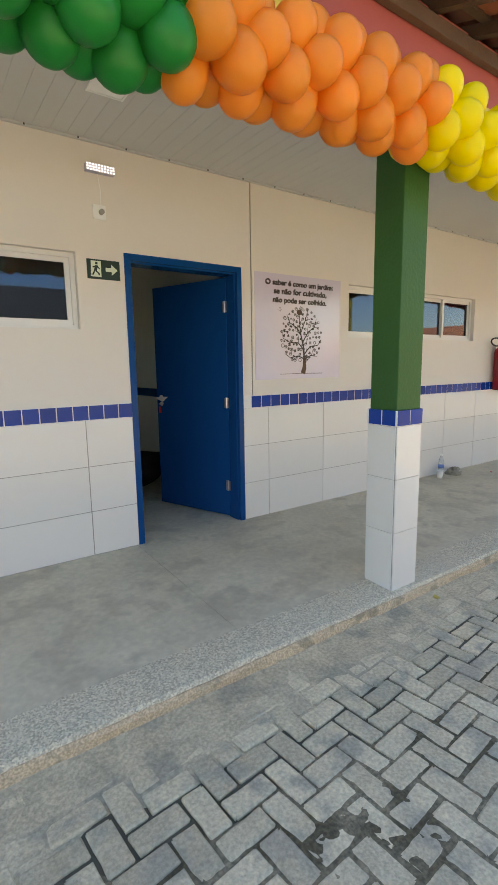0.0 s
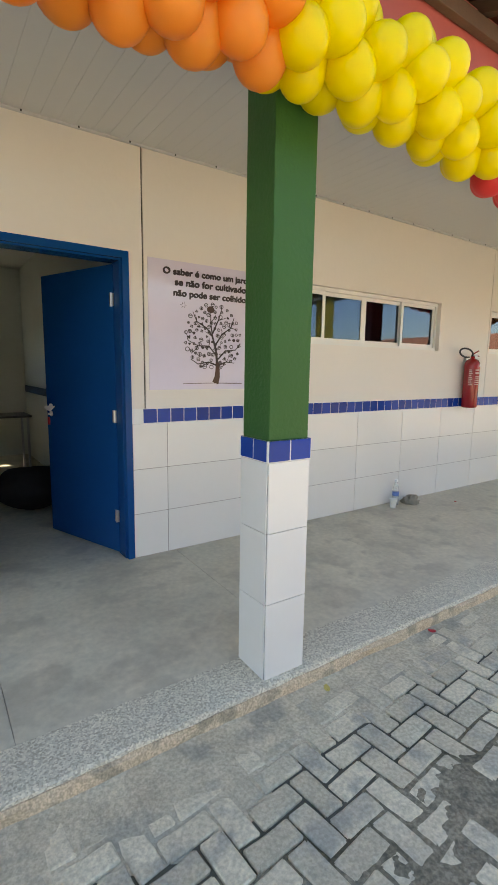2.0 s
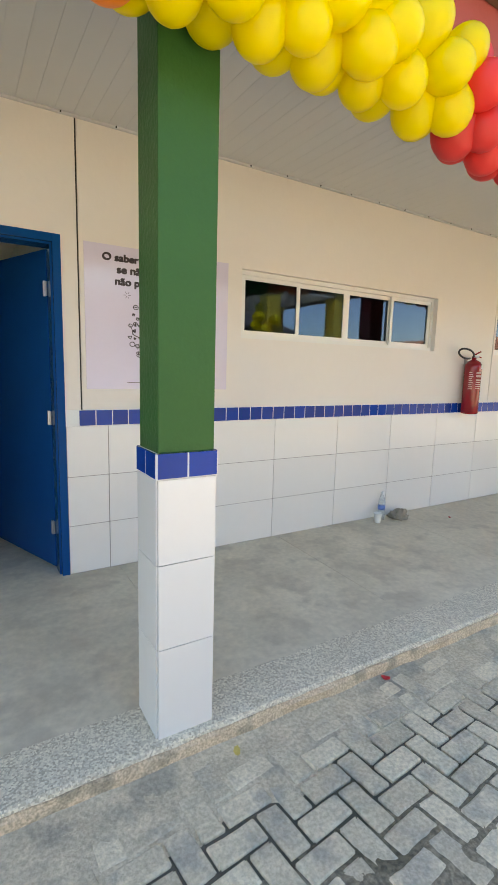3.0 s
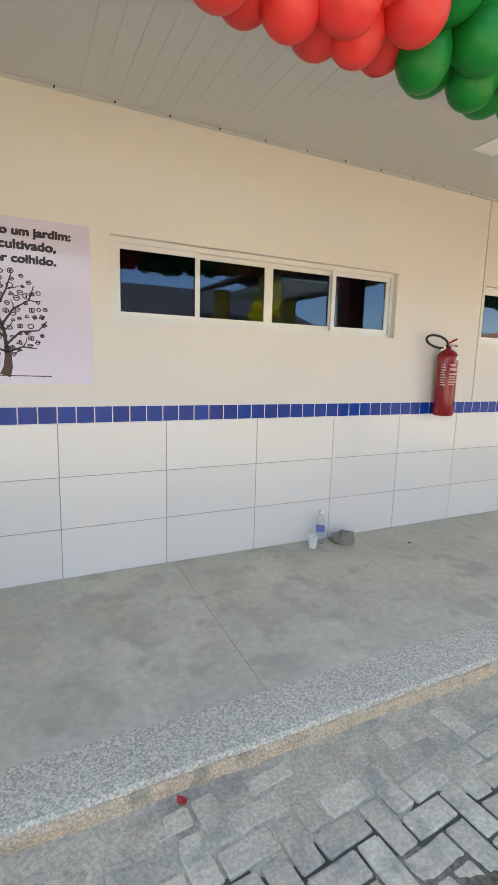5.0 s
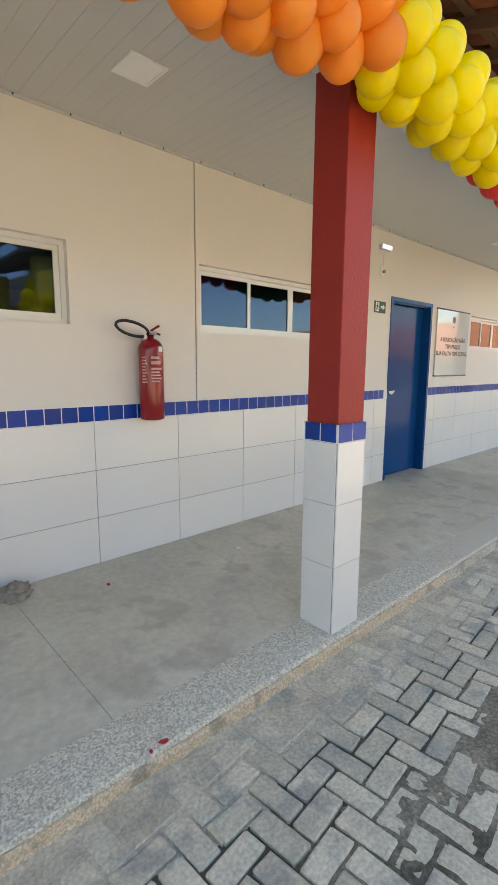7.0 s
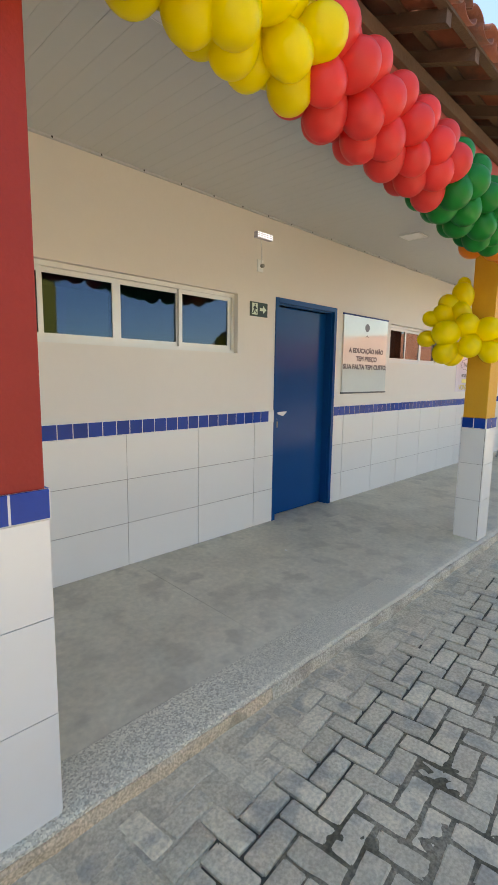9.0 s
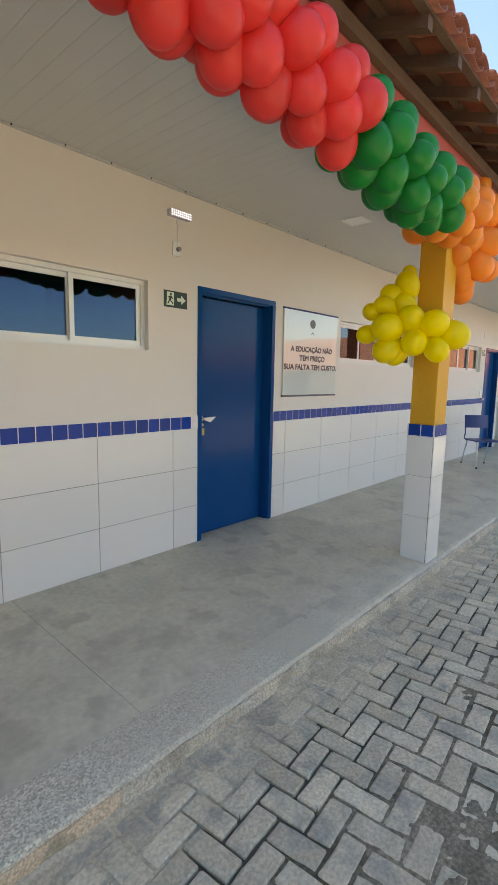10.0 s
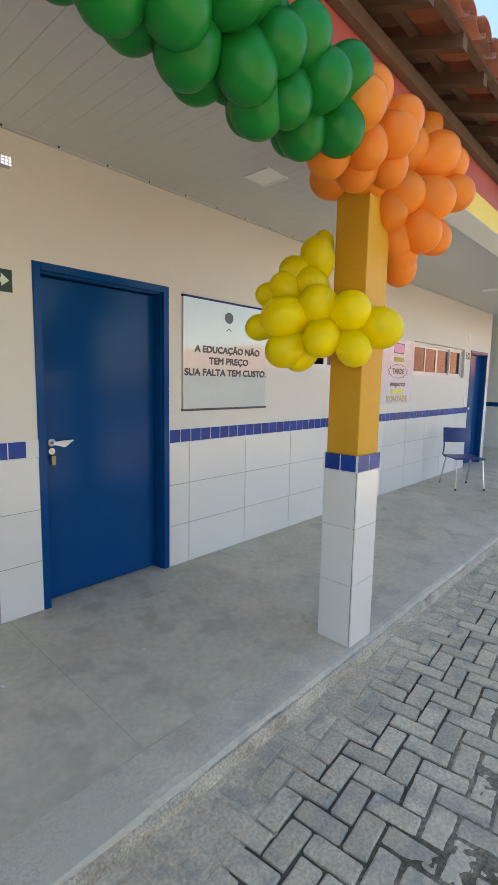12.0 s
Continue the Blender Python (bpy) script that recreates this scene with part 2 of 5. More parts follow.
def glass_mat():
    m = bpy.data.materials.new("sky_tinted_glass")
    m.use_nodes = True
    b = m.node_tree.nodes["Principled BSDF"]
    b.inputs["Base Color"].default_value = (0.14, 0.18, 0.21, 1)
    b.inputs["Roughness"].default_value = 0.015
    b.inputs["Transmission Weight"].default_value = 1.0
    b.inputs["IOR"].default_value = 1.62
    # the blue of the reflected sky is put into the specular tint
    b.inputs["Specular Tint"].default_value = (0.40, 0.62, 1.0, 1)
    return m


def clear_mat():
    m = bpy.data.materials.new("clear_plastic")
    m.use_nodes = True
    b = m.node_tree.nodes["Principled BSDF"]
    b.inputs["Base Color"].default_value = (0.93, 0.96, 0.98, 1)
    b.inputs["Roughness"].default_value = 0.08
    b.inputs["Transmission Weight"].default_value = 0.9
    b.inputs["IOR"].default_value = 1.2
    return m


def glow_mat(name, color, strength):
    m = bpy.data.materials.new(name)
    m.use_nodes = True
    b = m.node_tree.nodes["Principled BSDF"]
    b.inputs["Emission Color"].default_value = (*color, 1)
    b.inputs["Emission Strength"].default_value = strength
    return m


M_GLASS, M_CLEAR = glass_mat(), clear_mat()
M_LED = glow_mat("led", (0.85, 0.88, 1.0), 0.55)
M_DIFFUSER = mat("lamp_diffuser", (0.80, 0.80, 0.79), 0.4, vary=0.01, scale=3)


# ---- mesh helpers ----
def add_box(bm, x0, x1, y0, y1, z0, z1, bevel=0.0):
    vs = [bm.verts.new((x, y, z)) for z in (z0, z1) for y in (y0, y1) for x in (x0, x1)]
    fs = [bm.faces.new([vs[i] for i in q]) for q in
          ((0, 2, 3, 1), (4, 5, 7, 6), (0, 1, 5, 4), (2, 6, 7, 3), (0, 4, 6, 2), (1, 3, 7, 5))]
    if bevel:
        es = {e for f in fs for e in f.edges}
        bmesh.ops.bevel(bm, geom=list(es), offset=bevel, segments=2, affect="EDGES", profile=0.6)
    return vs


def add_tube(bm, pts, r, seg=10, cap=True):
    rings = []
    pts = [Vector(p) for p in pts]
    for i, p in enumerate(pts):
        d = (pts[min(i + 1, len(pts) - 1)] - pts[max(i - 1, 0)]).normalized()
        u = d.orthogonal().normalized() if i == 0 else (u - d * u.dot(d)).normalized()
        w = d.cross(u)
        rr = r[i] if isinstance(r, (list, tuple)) else r
        rings.append([bm.verts.new(p + (u * math.cos(a) + w * math.sin(a)) * rr)
                      for a in (2 * math.pi * k / seg for k in range(seg))])
    for a, b in zip(rings, rings[1:]):
        for k in range(seg):
            bm.faces.new((a[k], a[(k + 1) % seg], b[(k + 1) % seg], b[k]))
    if cap:
        bm.faces.new(rings[0][::-1])
        bm.faces.new(rings[-1])


def add_lathe(bm, profile, c, seg=28):
    rings = [[bm.verts.new((c[0] + r * math.cos(2 * math.pi * k / seg), c[1] + r * math.sin(2 * math.pi * k / seg), c[2] + z))
              for k in range(seg)] for r, z in profile]
    for a, b in zip(rings, rings[1:]):
        for k in range(seg):
            bm.faces.new((a[k], a[(k + 1) % seg], b[(k + 1) % seg], b[k]))
    bm.faces.new(rings[0][::-1])
    bm.faces.new(rings[-1])


def add_slab(bm, pts, y0, y1):
    """A flat shape of (x, z) points, from y0 to y1."""
    a = [bm.verts.new((x, y0, z)) for x, z in pts]
    b = [bm.verts.new((x, y1, z)) for x, z in pts]
    bm.faces.new(a)
    bm.faces.new(b[::-1])
    for i in range(len(pts)):
        j = (i + 1) % len(pts)
        bm.faces.new((a[j], a[i], b[i], b[j]))


def mesh_of(name, bm, material, smooth=False):
    bmesh.ops.recalc_face_normals(bm, faces=bm.faces)
    me = bpy.data.meshes.new(name)
    bm.to_mesh(me)
    bm.free()
    me.materials.append(material)
    if smooth:
        for p in me.polygons:
            p.use_smooth = True
    return me


def part(name, bm, material, parent, label="", smooth=False):
    ob = new(name, bm if isinstance(bm, bpy.types.Mesh) else mesh_of(name, bm, material, smooth))
    ob.parent = parent
    if label:
        ob["label"] = label
    return ob


def thing(name, at=(0, 0, 0), label="", category="", group="", kind=""):
    ob = new(name)
    ob.location = at
    ob.empty_display_size = 0.1
    return tagged(ob, label, category, group, kind)


def solid(name, boxes, material, label="", category="", kind="structure", bevel=0.0):
    bm = bmesh.new()
    for b in boxes:
        add_box(bm, *b, bevel=bevel)
    return tagged(new(name, mesh_of(name, bm, material)), label, category, "", kind)


def box_part(name, parent, material, x0, x1, y0, y1, z0, z1, bevel=0.0, label=""):
    bm = bmesh.new()
    add_box(bm, x0, x1, y0, y1, z0, z1, bevel)
    return part(name, bm, material, parent, label)


def text_mesh(name, body, size, material, bold=0.0, align="CENTER"):
    cu = bpy.data.curves.new(name, "FONT")
    cu.body, cu.size, cu.align_x, cu.extrude, cu.offset = body, size, align, 0.0004, bold
    tmp = bpy.data.objects.new(name, cu)
    scene.collection.objects.link(tmp)
    bpy.context.view_layer.update()
    me = bpy.data.meshes.new_from_object(tmp.evaluated_get(bpy.context.evaluated_depsgraph_get()))
    bpy.data.objects.remove(tmp)
    me.materials.clear()
    me.materials.append(material)
    return me


def text_part(name, body, width, x, y, z, material, parent, bold=0.0, tall=0.84):
    """A line of heavy lettering, width metres wide, on a face that looks towards -y."""
    me = text_mesh(name, body, 0.1, material)
    xs = [v.co.x for v in me.vertices]
    s = width / (max(xs) - min(xs))
    mid = (max(xs) + min(xs)) / 2
    verts, faces = [], []
    for k, (dx, dz) in enumerate(((0, 0), (bold, 0), (-bold, 0), (0, bold), (0, -bold), (bold, bold), (-bold, -bold))):
        m = Matrix.Translation((x + dx, y - 0.00006 * k, z + dz)) @ pose(0, 0, 0, 90) @ Matrix.Diagonal((s, s * tall, 1, 1)) @ Matrix.Translation((-mid, 0, 0))
        o = len(verts)
        verts += [tuple(m @ v.co) for v in me.vertices]
        faces += [tuple(o + i for i in p.vertices) for p in me.polygons]
    out = bpy.data.meshes.new(name)
    out.from_pydata(verts, [], faces)
    out.materials.append(material)
    ob = new(name, out)
    ob.parent = parent
    return ob


# ---- the plan, in metres ----
WALL, BACK = 3.22, 3.37            # faces of the long wall
FLOOR_IN, FLOOR_OUT = 0.135, 0.082   # the veranda falls towards the kerb
KERB = 1.645
CEIL = 2.86
X0, X1 = -6.0, 18.4
TOP = 3.10
WINDOWS = [(-0.455, 1.695, 1.69, 2.175), (4.20, 6.35, 1.69, 2.175), (7.325, 9.485, 1.69, 2.175),
           (12.08, 14.06, 1.685, 2.15), (15.09, 17.06, 1.68, 2.14)]
DOORS = [(2.015, 2.975, 0.0, 2.205), (9.955, 10.918, 0.0, 2.208), (17.35, 18.25, 0.0, 2.15)]
JOINTS = [3.073, 7.29]


def floor_z(y):
    return FLOOR_OUT + (FLOOR_IN - FLOOR_OUT) * (y - 1.69) / (WALL - 1.69)


# ---- long wall with its openings ----
def build_wall():
    holes = sorted(WINDOWS + DOORS + [(j - 0.005, j + 0.005, 1.19, CEIL) for j in JOINTS])
    bm, x = bmesh.new(), X0
    for a, b, lo, hi in holes:
        add_box(bm, x, a, WALL, BACK, 0.0, TOP)
        if lo > 0:
            add_box(bm, a, b, WALL, BACK, 0.0, lo)
        add_box(bm, a, b, WALL, BACK, hi, TOP)
        x = b
    add_box(bm, x, X1, WALL, BACK, 0.0, TOP)
    wall = tagged(new("wall_north", mesh_of("wall_north", bm, M_PLASTER)),
                  "long cream-painted classroom wall, tiled white below a blue band", "wall", "", "structure")
    for j in JOINTS:
        box_part("expansion_joint", wall, M_JOINT, j - 0.005, j + 0.005, WALL + 0.012, WALL + 0.03, 1.19, CEIL, label="dark sealed expansion joint")
    return wall


wall_north = build_wall()

# rooms behind the wall
solid("wall_back", [(X0, 1.3, 8.0, 8.15, 0.0, TOP), (1.3, 2.3, 8.0, 8.15, 0.0, 1.65), (1.3, 2.3, 8.0, 8.15, 2.1, TOP), (2.3, X1, 8.0, 8.15, 0.0, TOP)], M_ROOM, "plain grey back wall of the rooms", "wall")
solid("wall_east", [(X1 - 0.15, X1, BACK, 8.0, 0.0, TOP)], M_PLASTER2, "plain white end wall of the building", "wall")
solid("wall_west", [(X0 - 0.15, X0, WALL, 8.15, 0.0, TOP)], M_ROOM, "plain end wall of the building", "wall")
for k, x in enumerate((3.12, 6.95, 11.0, 14.6)):
    w = solid("wall_partition_%d" % (k + 1), [(x, x + 0.12, BACK, 8.0, 0.0, TOP)], M_ROOM, "grey-painted room partition with a dark blue stripe", "wall")
    box_part("stripe", w, M_BLUE, x - 0.006, x, BACK, 8.0, 1.09, 1.187, label="dark blue wall stripe")
solid("floor_rooms", [(X0, X1, BACK, 8.0, 0.0, FLOOR_IN)], M_CONC, "smooth grey concrete floor of the rooms", "floor")
solid("ceiling_rooms", [(X0, X1, BACK, 8.0, CEIL, CEIL + 0.03)], M_PLASTER2, "plain white room ceiling", "ceiling")

# far end of the walkway
far = solid("wall_far", [(20.6, 20.75, 2.85, 7.0, 0.0, 3.4)], M_PLASTER2, "white cross wall with a dark blue stripe at the walkway's end", "wall")
box_part("stripe", far, M_BLUE, 20.593, 20.6, 2.85, 7.0, 1.09, 1.187, label="dark blue wall stripe")
box_part("dado", far, M_GROUTW, 20.595, 20.6, 2.852, 7.0, 0.13, 1.086, label="pale grey lower wall")
box_part("door_leaf", far, M_BLUE, 20.585, 20.6, 4.2, 5.1, 0.14, 2.2, label="closed dark blue door")
solid("wall_side", [(X1, 20.6, 7.0, 7.15, 0.0, 3.4)], M_PLASTER2, "plain white wall beside the far passage", "wall")


# ---- veranda floor, terrazzo edge, kerb ----
def build_floor():
    bm = bmesh.new()
    xs = [X0, 0.71, 2.0, 3.29, 4.58, 5.87, 7.16, 8.455, 9.75, 11.04, 12.33, 13.62, 14.91, 16.2, 17.5, 22.0]
    for a, b in zip(xs, xs[1:]):
        vs, g = [], (0.0014 if a < 8 else 0.0008)
        for dz in (-0.05, 0.0):
            for x, y in ((a + g, 1.8837), (b - g, 1.8837), (b - g, WALL), (a + g, WALL)):
                vs.append(bm.verts.new((x, y, floor_z(y) + dz)))
        for q in ((0, 3, 2, 1), (4, 5, 6, 7), (0, 1, 5, 4), (1, 2, 6, 5), (2, 3, 7, 6), (3, 0, 4, 7)):
            bm.faces.new([vs[i] for i in q])
    f = tagged(new("floor", mesh_of("floor", bm, M_CONC)), "smooth stained grey concrete veranda floor with thin joints", "floor", "", "structure")
    box_part("bed", f, M_SEAM, X0, 22.0, 1.884, WALL, -0.05, FLOOR_OUT + 0.002, label="dark joint bed")
    box_part("threshold", f, M_CONC, DOORS[0][0], DOORS[0][1], WALL, BACK, 0.0, FLOOR_IN + 0.0005)
    box_part("threshold", f, M_CONC, DOORS[1][0], DOORS[1][1], WALL, BACK, 0.0, FLOOR_IN + 0.0005)
    box_part("threshold", f, M_CONC, DOORS[2][0], DOORS[2][1], WALL, BACK, 0.0, FLOOR_IN + 0.0005)
    solid("floor_far", [(X1, 20.6, WALL, 7.0, 0.0, FLOOR_IN)], M_CONC, "smooth grey concrete floor of the far passage", "floor")
    return f


build_floor()


def strip(name, profile, material, label, x0, x1, step=0.06, wob=0.004, seed=3.0):
    """A long uneven strip: profile points (y, z) carried along x."""
    n = int((x1 - x0) / step)
    verts, faces = [], []
    for i in range(n + 1):
        x = x0 + (x1 - x0) * i / n
        for k, (y, z) in enumerate(profile):
            d = noise.noise((x * 4.0, seed + k * 7.3, 0.0)) + 0.6 * noise.noise((x * 13.0, seed + k * 3.1, 5.0))
            verts.append((x, y + d * wob * (k > 0), z + 0.6 * wob * noise.noise((x * 9.0, seed + k, 9.0)) * (k > 0)))
    m = len(profile)
    for i in range(n):
        for k in range(m - 1):
            a = i * m + k
            faces.append((a, a + 1, a + m + 1, a + m))
    me = bpy.data.meshes.new(name)
    me.from_pydata(verts, [], faces)
    me.materials.append(material)
    return tagged(new(name, me), label, name.replace("_", " "), "", "structure")


strip("terrazzo_edge", [(1.8835, 0.0), (1.8835, floor_z(1.884)), (1.70, 0.081), (1.662, 0.0775), (1.652, 0.070), (1.651, 0.052)], M_TERRAZZO,
      "rough grey terrazzo edge strip of the veranda", X0, 9.6, wob=0.004)
strip("concrete_edge", [(1.8835, 0.0), (1.8835, floor_z(1.884)), (1.75, 0.083), (1.70, 0.080), (1.672, 0.073), (1.655, 0.058), (1.648, 0.03)], M_CONC2,
      "worn rounded concrete edge of the veranda", 9.6, 22.0, wob=0.007, seed=5.0)
strip("kerb", [(1.70, 0.06), (1.645, 0.058), (1.638, 0.045), (1.636, 0.0), (1.60, -0.03)], M_CEMENT,
      "worn sandy cement kerb face under the veranda", X0, 8.2, wob=0.011, seed=11.0)
strip("kerb", [(1.70, 0.06), (1.645, 0.058), (1.636, 0.045), (1.628, 0.0), (1.60, -0.03)], M_KERB2,
      "worn grey-brown cement kerb face under the veranda", 8.2, 22.0, wob=0.016, seed=17.0)


# ---- columns ----
def column(x, paint, label, width=0.235, depth=0.215, yc=1.795):
    c = thing("column", (0, 0, 0), label, "column", "veranda columns")
    xa, xb, ya, yb = x, x + width, yc - depth / 2, yc + depth / 2
    t = 0.007
    box_part("core", c, M_GROUTD, xa + t, xb - t, ya + t, yb - t, 0.0, 1.168)
    bm = bmesh.new()
    add_box(bm, xa + 0.010, xb - 0.010, ya + 0.010, yb - 0.010, 1.168, 2.90, 0.006)
    part("shaft", bm, paint, c, "rough-painted upper shaft")
    rows = [(0.07, 0.438), (0.441, 0.764), (0.767, 1.076)]
    for (nx, ny) in ((0, -1), (-1, 0), (0, 1), (1, 0)):
        for z0, z1 in rows:
            if ny:
                y = ya if ny < 0 else yb - t
                box_part("tile", c, M_TILE, xa + 0.0065, xb - 0.0065, y, y + t, z0, z1)
            else:
                xx = xa if nx < 0 else xb - t
                box_part("tile", c, M_TILE, xx, xx + t, ya + t + 0.003, yb - t - 0.003, z0, z1)
        for k in range(2):
            if ny:
                y, w = (ya - 0.003 if ny < 0 else yb - t + 0.003), (xb - xa) / 2
                box_part("blue_tile", c, M_BLUETILE, xa + w * k + 0.004, xa + w * (k + 1) - 0.004, y, y + t, 1.082, 1.170)
            else:
                xx, w = (xa - 0.003 if nx < 0 else xb - t + 0.003), (yb - ya - 2 * t) / 2
                box_part("blue_tile", c, M_BLUETILE, xx, xx + t, ya + t + w * k + 0.004, ya + t + w * (k + 1) - 0.004, 1.082, 1.170)
    box_part("grout_band", c, M_GROUTW, xa - 0.001, xb + 0.001, ya - 0.001, yb + 0.001, 1.078, 1.1685)
    return c


column(2.985, M_GREEN, "veranda column, green paint above white and blue tiles")
column(6.985, M_RED, "veranda column, dark red paint above white and blue tiles")
column(10.985, M_MUSTARD, "veranda column, mustard yellow paint above white and blue tiles", width=0.245)
column(14.985, M_ORANGE, "veranda column, orange paint above white and blue tiles")

# ---- beam, ceiling, ceiling lamps ----
beam = solid("beam", [(X0, 20.6, 1.70, 1.89, 2.775, 3.26)], M_BEAMRED, "long veranda beam painted faded red over yellow", "beam")
box_part("yellow_band", beam, M_YELLOW, X0, 20.6, 1.692, 1.70, 2.776, 2.935, label="yellow painted lower band")
box_part("soffit", beam, M_PLASTER2, X0, 20.6, 1.694, 1.886, 2.770, 2.775)
box_part("inner_face", beam, M_PLASTER2, X0, 20.6, 1.89, 1.895, 2.772, 2.86)


def build_ceiling():
    bm, x = bmesh.new(), X0
    while x < 22.0:
        add_box(bm, x + 0.0006, x + 0.0979, 1.895, 3.22 if x < X1 - 0.2 else 7.0, CEIL, CEIL + 0.012)
        x += 0.0985
    add_box(bm, X0, 22.0, 1.895, 3.22, CEIL + 0.003, CEIL + 0.03)
    add_box(bm, X1, 22.0, 3.22, 7.0, CEIL + 0.006, CEIL + 0.03)
    add_box(bm, X0, X1, WALL - 0.022, WALL - 0.0005, CEIL - 0.012, CEIL - 0.0005)
    return tagged(new("ceiling", mesh_of("ceiling", bm, M_CEIL)), "grey-white plastic slat veranda ceiling", "ceiling", "", "structure")


build_ceiling()
solid("ceiling_trim_screws", [(X0 + 0.31 * k, X0 + 0.31 * k + 0.008, WALL - 0.026, WALL - 0.0225, CEIL - 0.012, CEIL - 0.002) for k in range(78)], M_JOINT,
      "small dark screw heads along the ceiling trim", "screws", "stuff")


def ceiling_lamp(x, y):
    c = thing("ceiling_lamp", (0, 0, 0), "square white recessed ceiling lamp, switched off", "lamp", "veranda ceiling lamps")
    bm = bmesh.new()
    s = 0.10
    for a in ((x - s, x + s, y - s, y - s + 0.012), (x - s, x + s, y + s - 0.012, y + s),
              (x - s, x - s + 0.012, y - s + 0.012, y + s - 0.012), (x + s - 0.012, x + s, y - s + 0.012, y + s - 0.012)):
        add_box(bm, *a, CEIL - 0.008, CEIL)
    part("frame", bm, M_WHITE, c)
    box_part("diffuser", c, M_DIFFUSER, x - s + 0.012, x + s - 0.012, y - s + 0.012, y + s - 0.012, CEIL - 0.005, CEIL)


for x in (1.74, 6.475, 11.19, 15.9):
    ceiling_lamp(x, 2.56)


# ---- windows ----
def window(k, x0, x1, z0, z1):
    w = thing("window_%d" % k, (0, 0, 0), "low wide sliding window, pale aluminium frame, four dark panes", "window", "classroom windows", "structure")
    ya, yb = WALL + 0.045, WALL + 0.115
    bm = bmesh.new()
    f = 0.03
    add_box(bm, x0, x1, ya, yb, z0, z0 + f)
    add_box(bm, x0, x1, ya, yb, z1 - f, z1)
    add_box(bm, x0, x0 + f, ya, yb, z0 + f, z1 - f)
    add_box(bm, x1 - f, x1, ya, yb, z0 + f, z1 - f)
    part("window_frame", bm, M_ALU, w)
    span = (x1 - x0 - 2 * f) / 4
    for i in range(4):
        a, b = x0 + f + span * i, x0 + f + span * (i + 1)
        y = WALL + (0.058 if i in (0, 3) else 0.082)
        a, b = a - (0.012 if i in (1, 3) else 0), b + (0.012 if i in (0, 2) else 0)
        sash = bmesh.new()
        g, lo, hi = 0.032, z0 + f, z1 - f
        add_box(sash, a, b, y, y + 0.02, lo, lo + g)
        add_box(sash, a, b, y, y + 0.02, hi - g, hi)
        add_box(sash, a, a + g, y, y + 0.02, lo + g, hi - g)
        add_box(sash, b - g, b, y, y + 0.02, lo + g, hi - g)
        s = part("sash", sash, M_ALU, w)
        p = box_part("pane", s, M_GLASS, a + g - 0.004, b - g + 0.004, y + 0.008, y + 0.012, lo + g - 0.004, hi - g + 0.004, label="dark reflective glass pane")
        p.visible_shadow = False
    return w


for k, wv in enumerate(WINDOWS):
    window(k + 1, *wv)


# ---- doors ----
def lever(parent, x, y, z, s=1):
    bm = bmesh.new()
    add_tube(bm, [(x, y, z), (x, y - 0.008, z)], 0.024, 16)
    add_tube(bm, [(x, y - 0.006, z), (x, y - 0.05, z)], 0.009, 10)
    add_slab(bm, [(x - 0.012, z - 0.008), (x + s * 0.02, z - 0.016), (x + s * 0.06, z - 0.030), (x + s * 0.118, z + 0.010), (x + s * 0.118, z + 0.014),
                  (x + s * 0.04, z + 0.012), (x - 0.012, z + 0.008)], y - 0.056, y - 0.044)
    return part("door_handle", bm, M_WHITE, parent, "pale wedge-shaped lever handle")


def keyhole(parent, x, y, z, tag):
    bm = bmesh.new()
    add_tube(bm, [(x, y, z), (x, y - 0.006, z)], 0.02, 16)
    add_box(bm, x - 0.003, x + 0.003, y - 0.03, y - 0.006, z - 0.008, z + 0.008)
    part("lock", bm, M_STEEL, parent, "chrome key plate with a key in it")
    bm = bmesh.new()
    add_box(bm, x - 0.013, x + 0.013, y - 0.03, y - 0.022, z - 0.085, z - 0.025, 0.004)
    part("key_tag", bm, tag, parent, "plastic key tag")


def door_frame(d, x0, x1, z1):
    bm = bmesh.new()
    ya, f = WALL - 0.008, 0.045
    zb = FLOOR_IN - 0.005
    add_box(bm, x0, x0 + f, ya, BACK, zb, z1, 0.003)
    add_box(bm, x1 - f, x1, ya, BACK, zb, z1, 0.003)
    add_box(bm, x0 + f, x1 - f, ya, BACK, z1 - f, z1, 0.003)
    add_box(bm, x0 + f, x0 + f + 0.012, ya + 0.03, BACK, zb, z1 - f)
    add_box(bm, x1 - f - 0.012, x1 - f, ya + 0.03, BACK, zb, z1 - f)
    add_box(bm, x0 + f + 0.012, x1 - f - 0.012, ya + 0.03, BACK, z1 - f - 0.012, z1 - f)
    part("door_frame", bm, M_BLUE, d, "glossy blue metal frame")


def hinges(leaf, x, y, zs):
    for z in zs:
        bm = bmesh.new()
        add_box(bm, x - 0.022, x + 0.022, y - 0.004, y, z - 0.042, z + 0.042)
        add_tube(bm, [(x, y - 0.006, z - 0.045), (x, y - 0.006, z + 0.045)], 0.008, 10)
        part("hinge", bm, M_STEEL, leaf, "bare steel hinge")


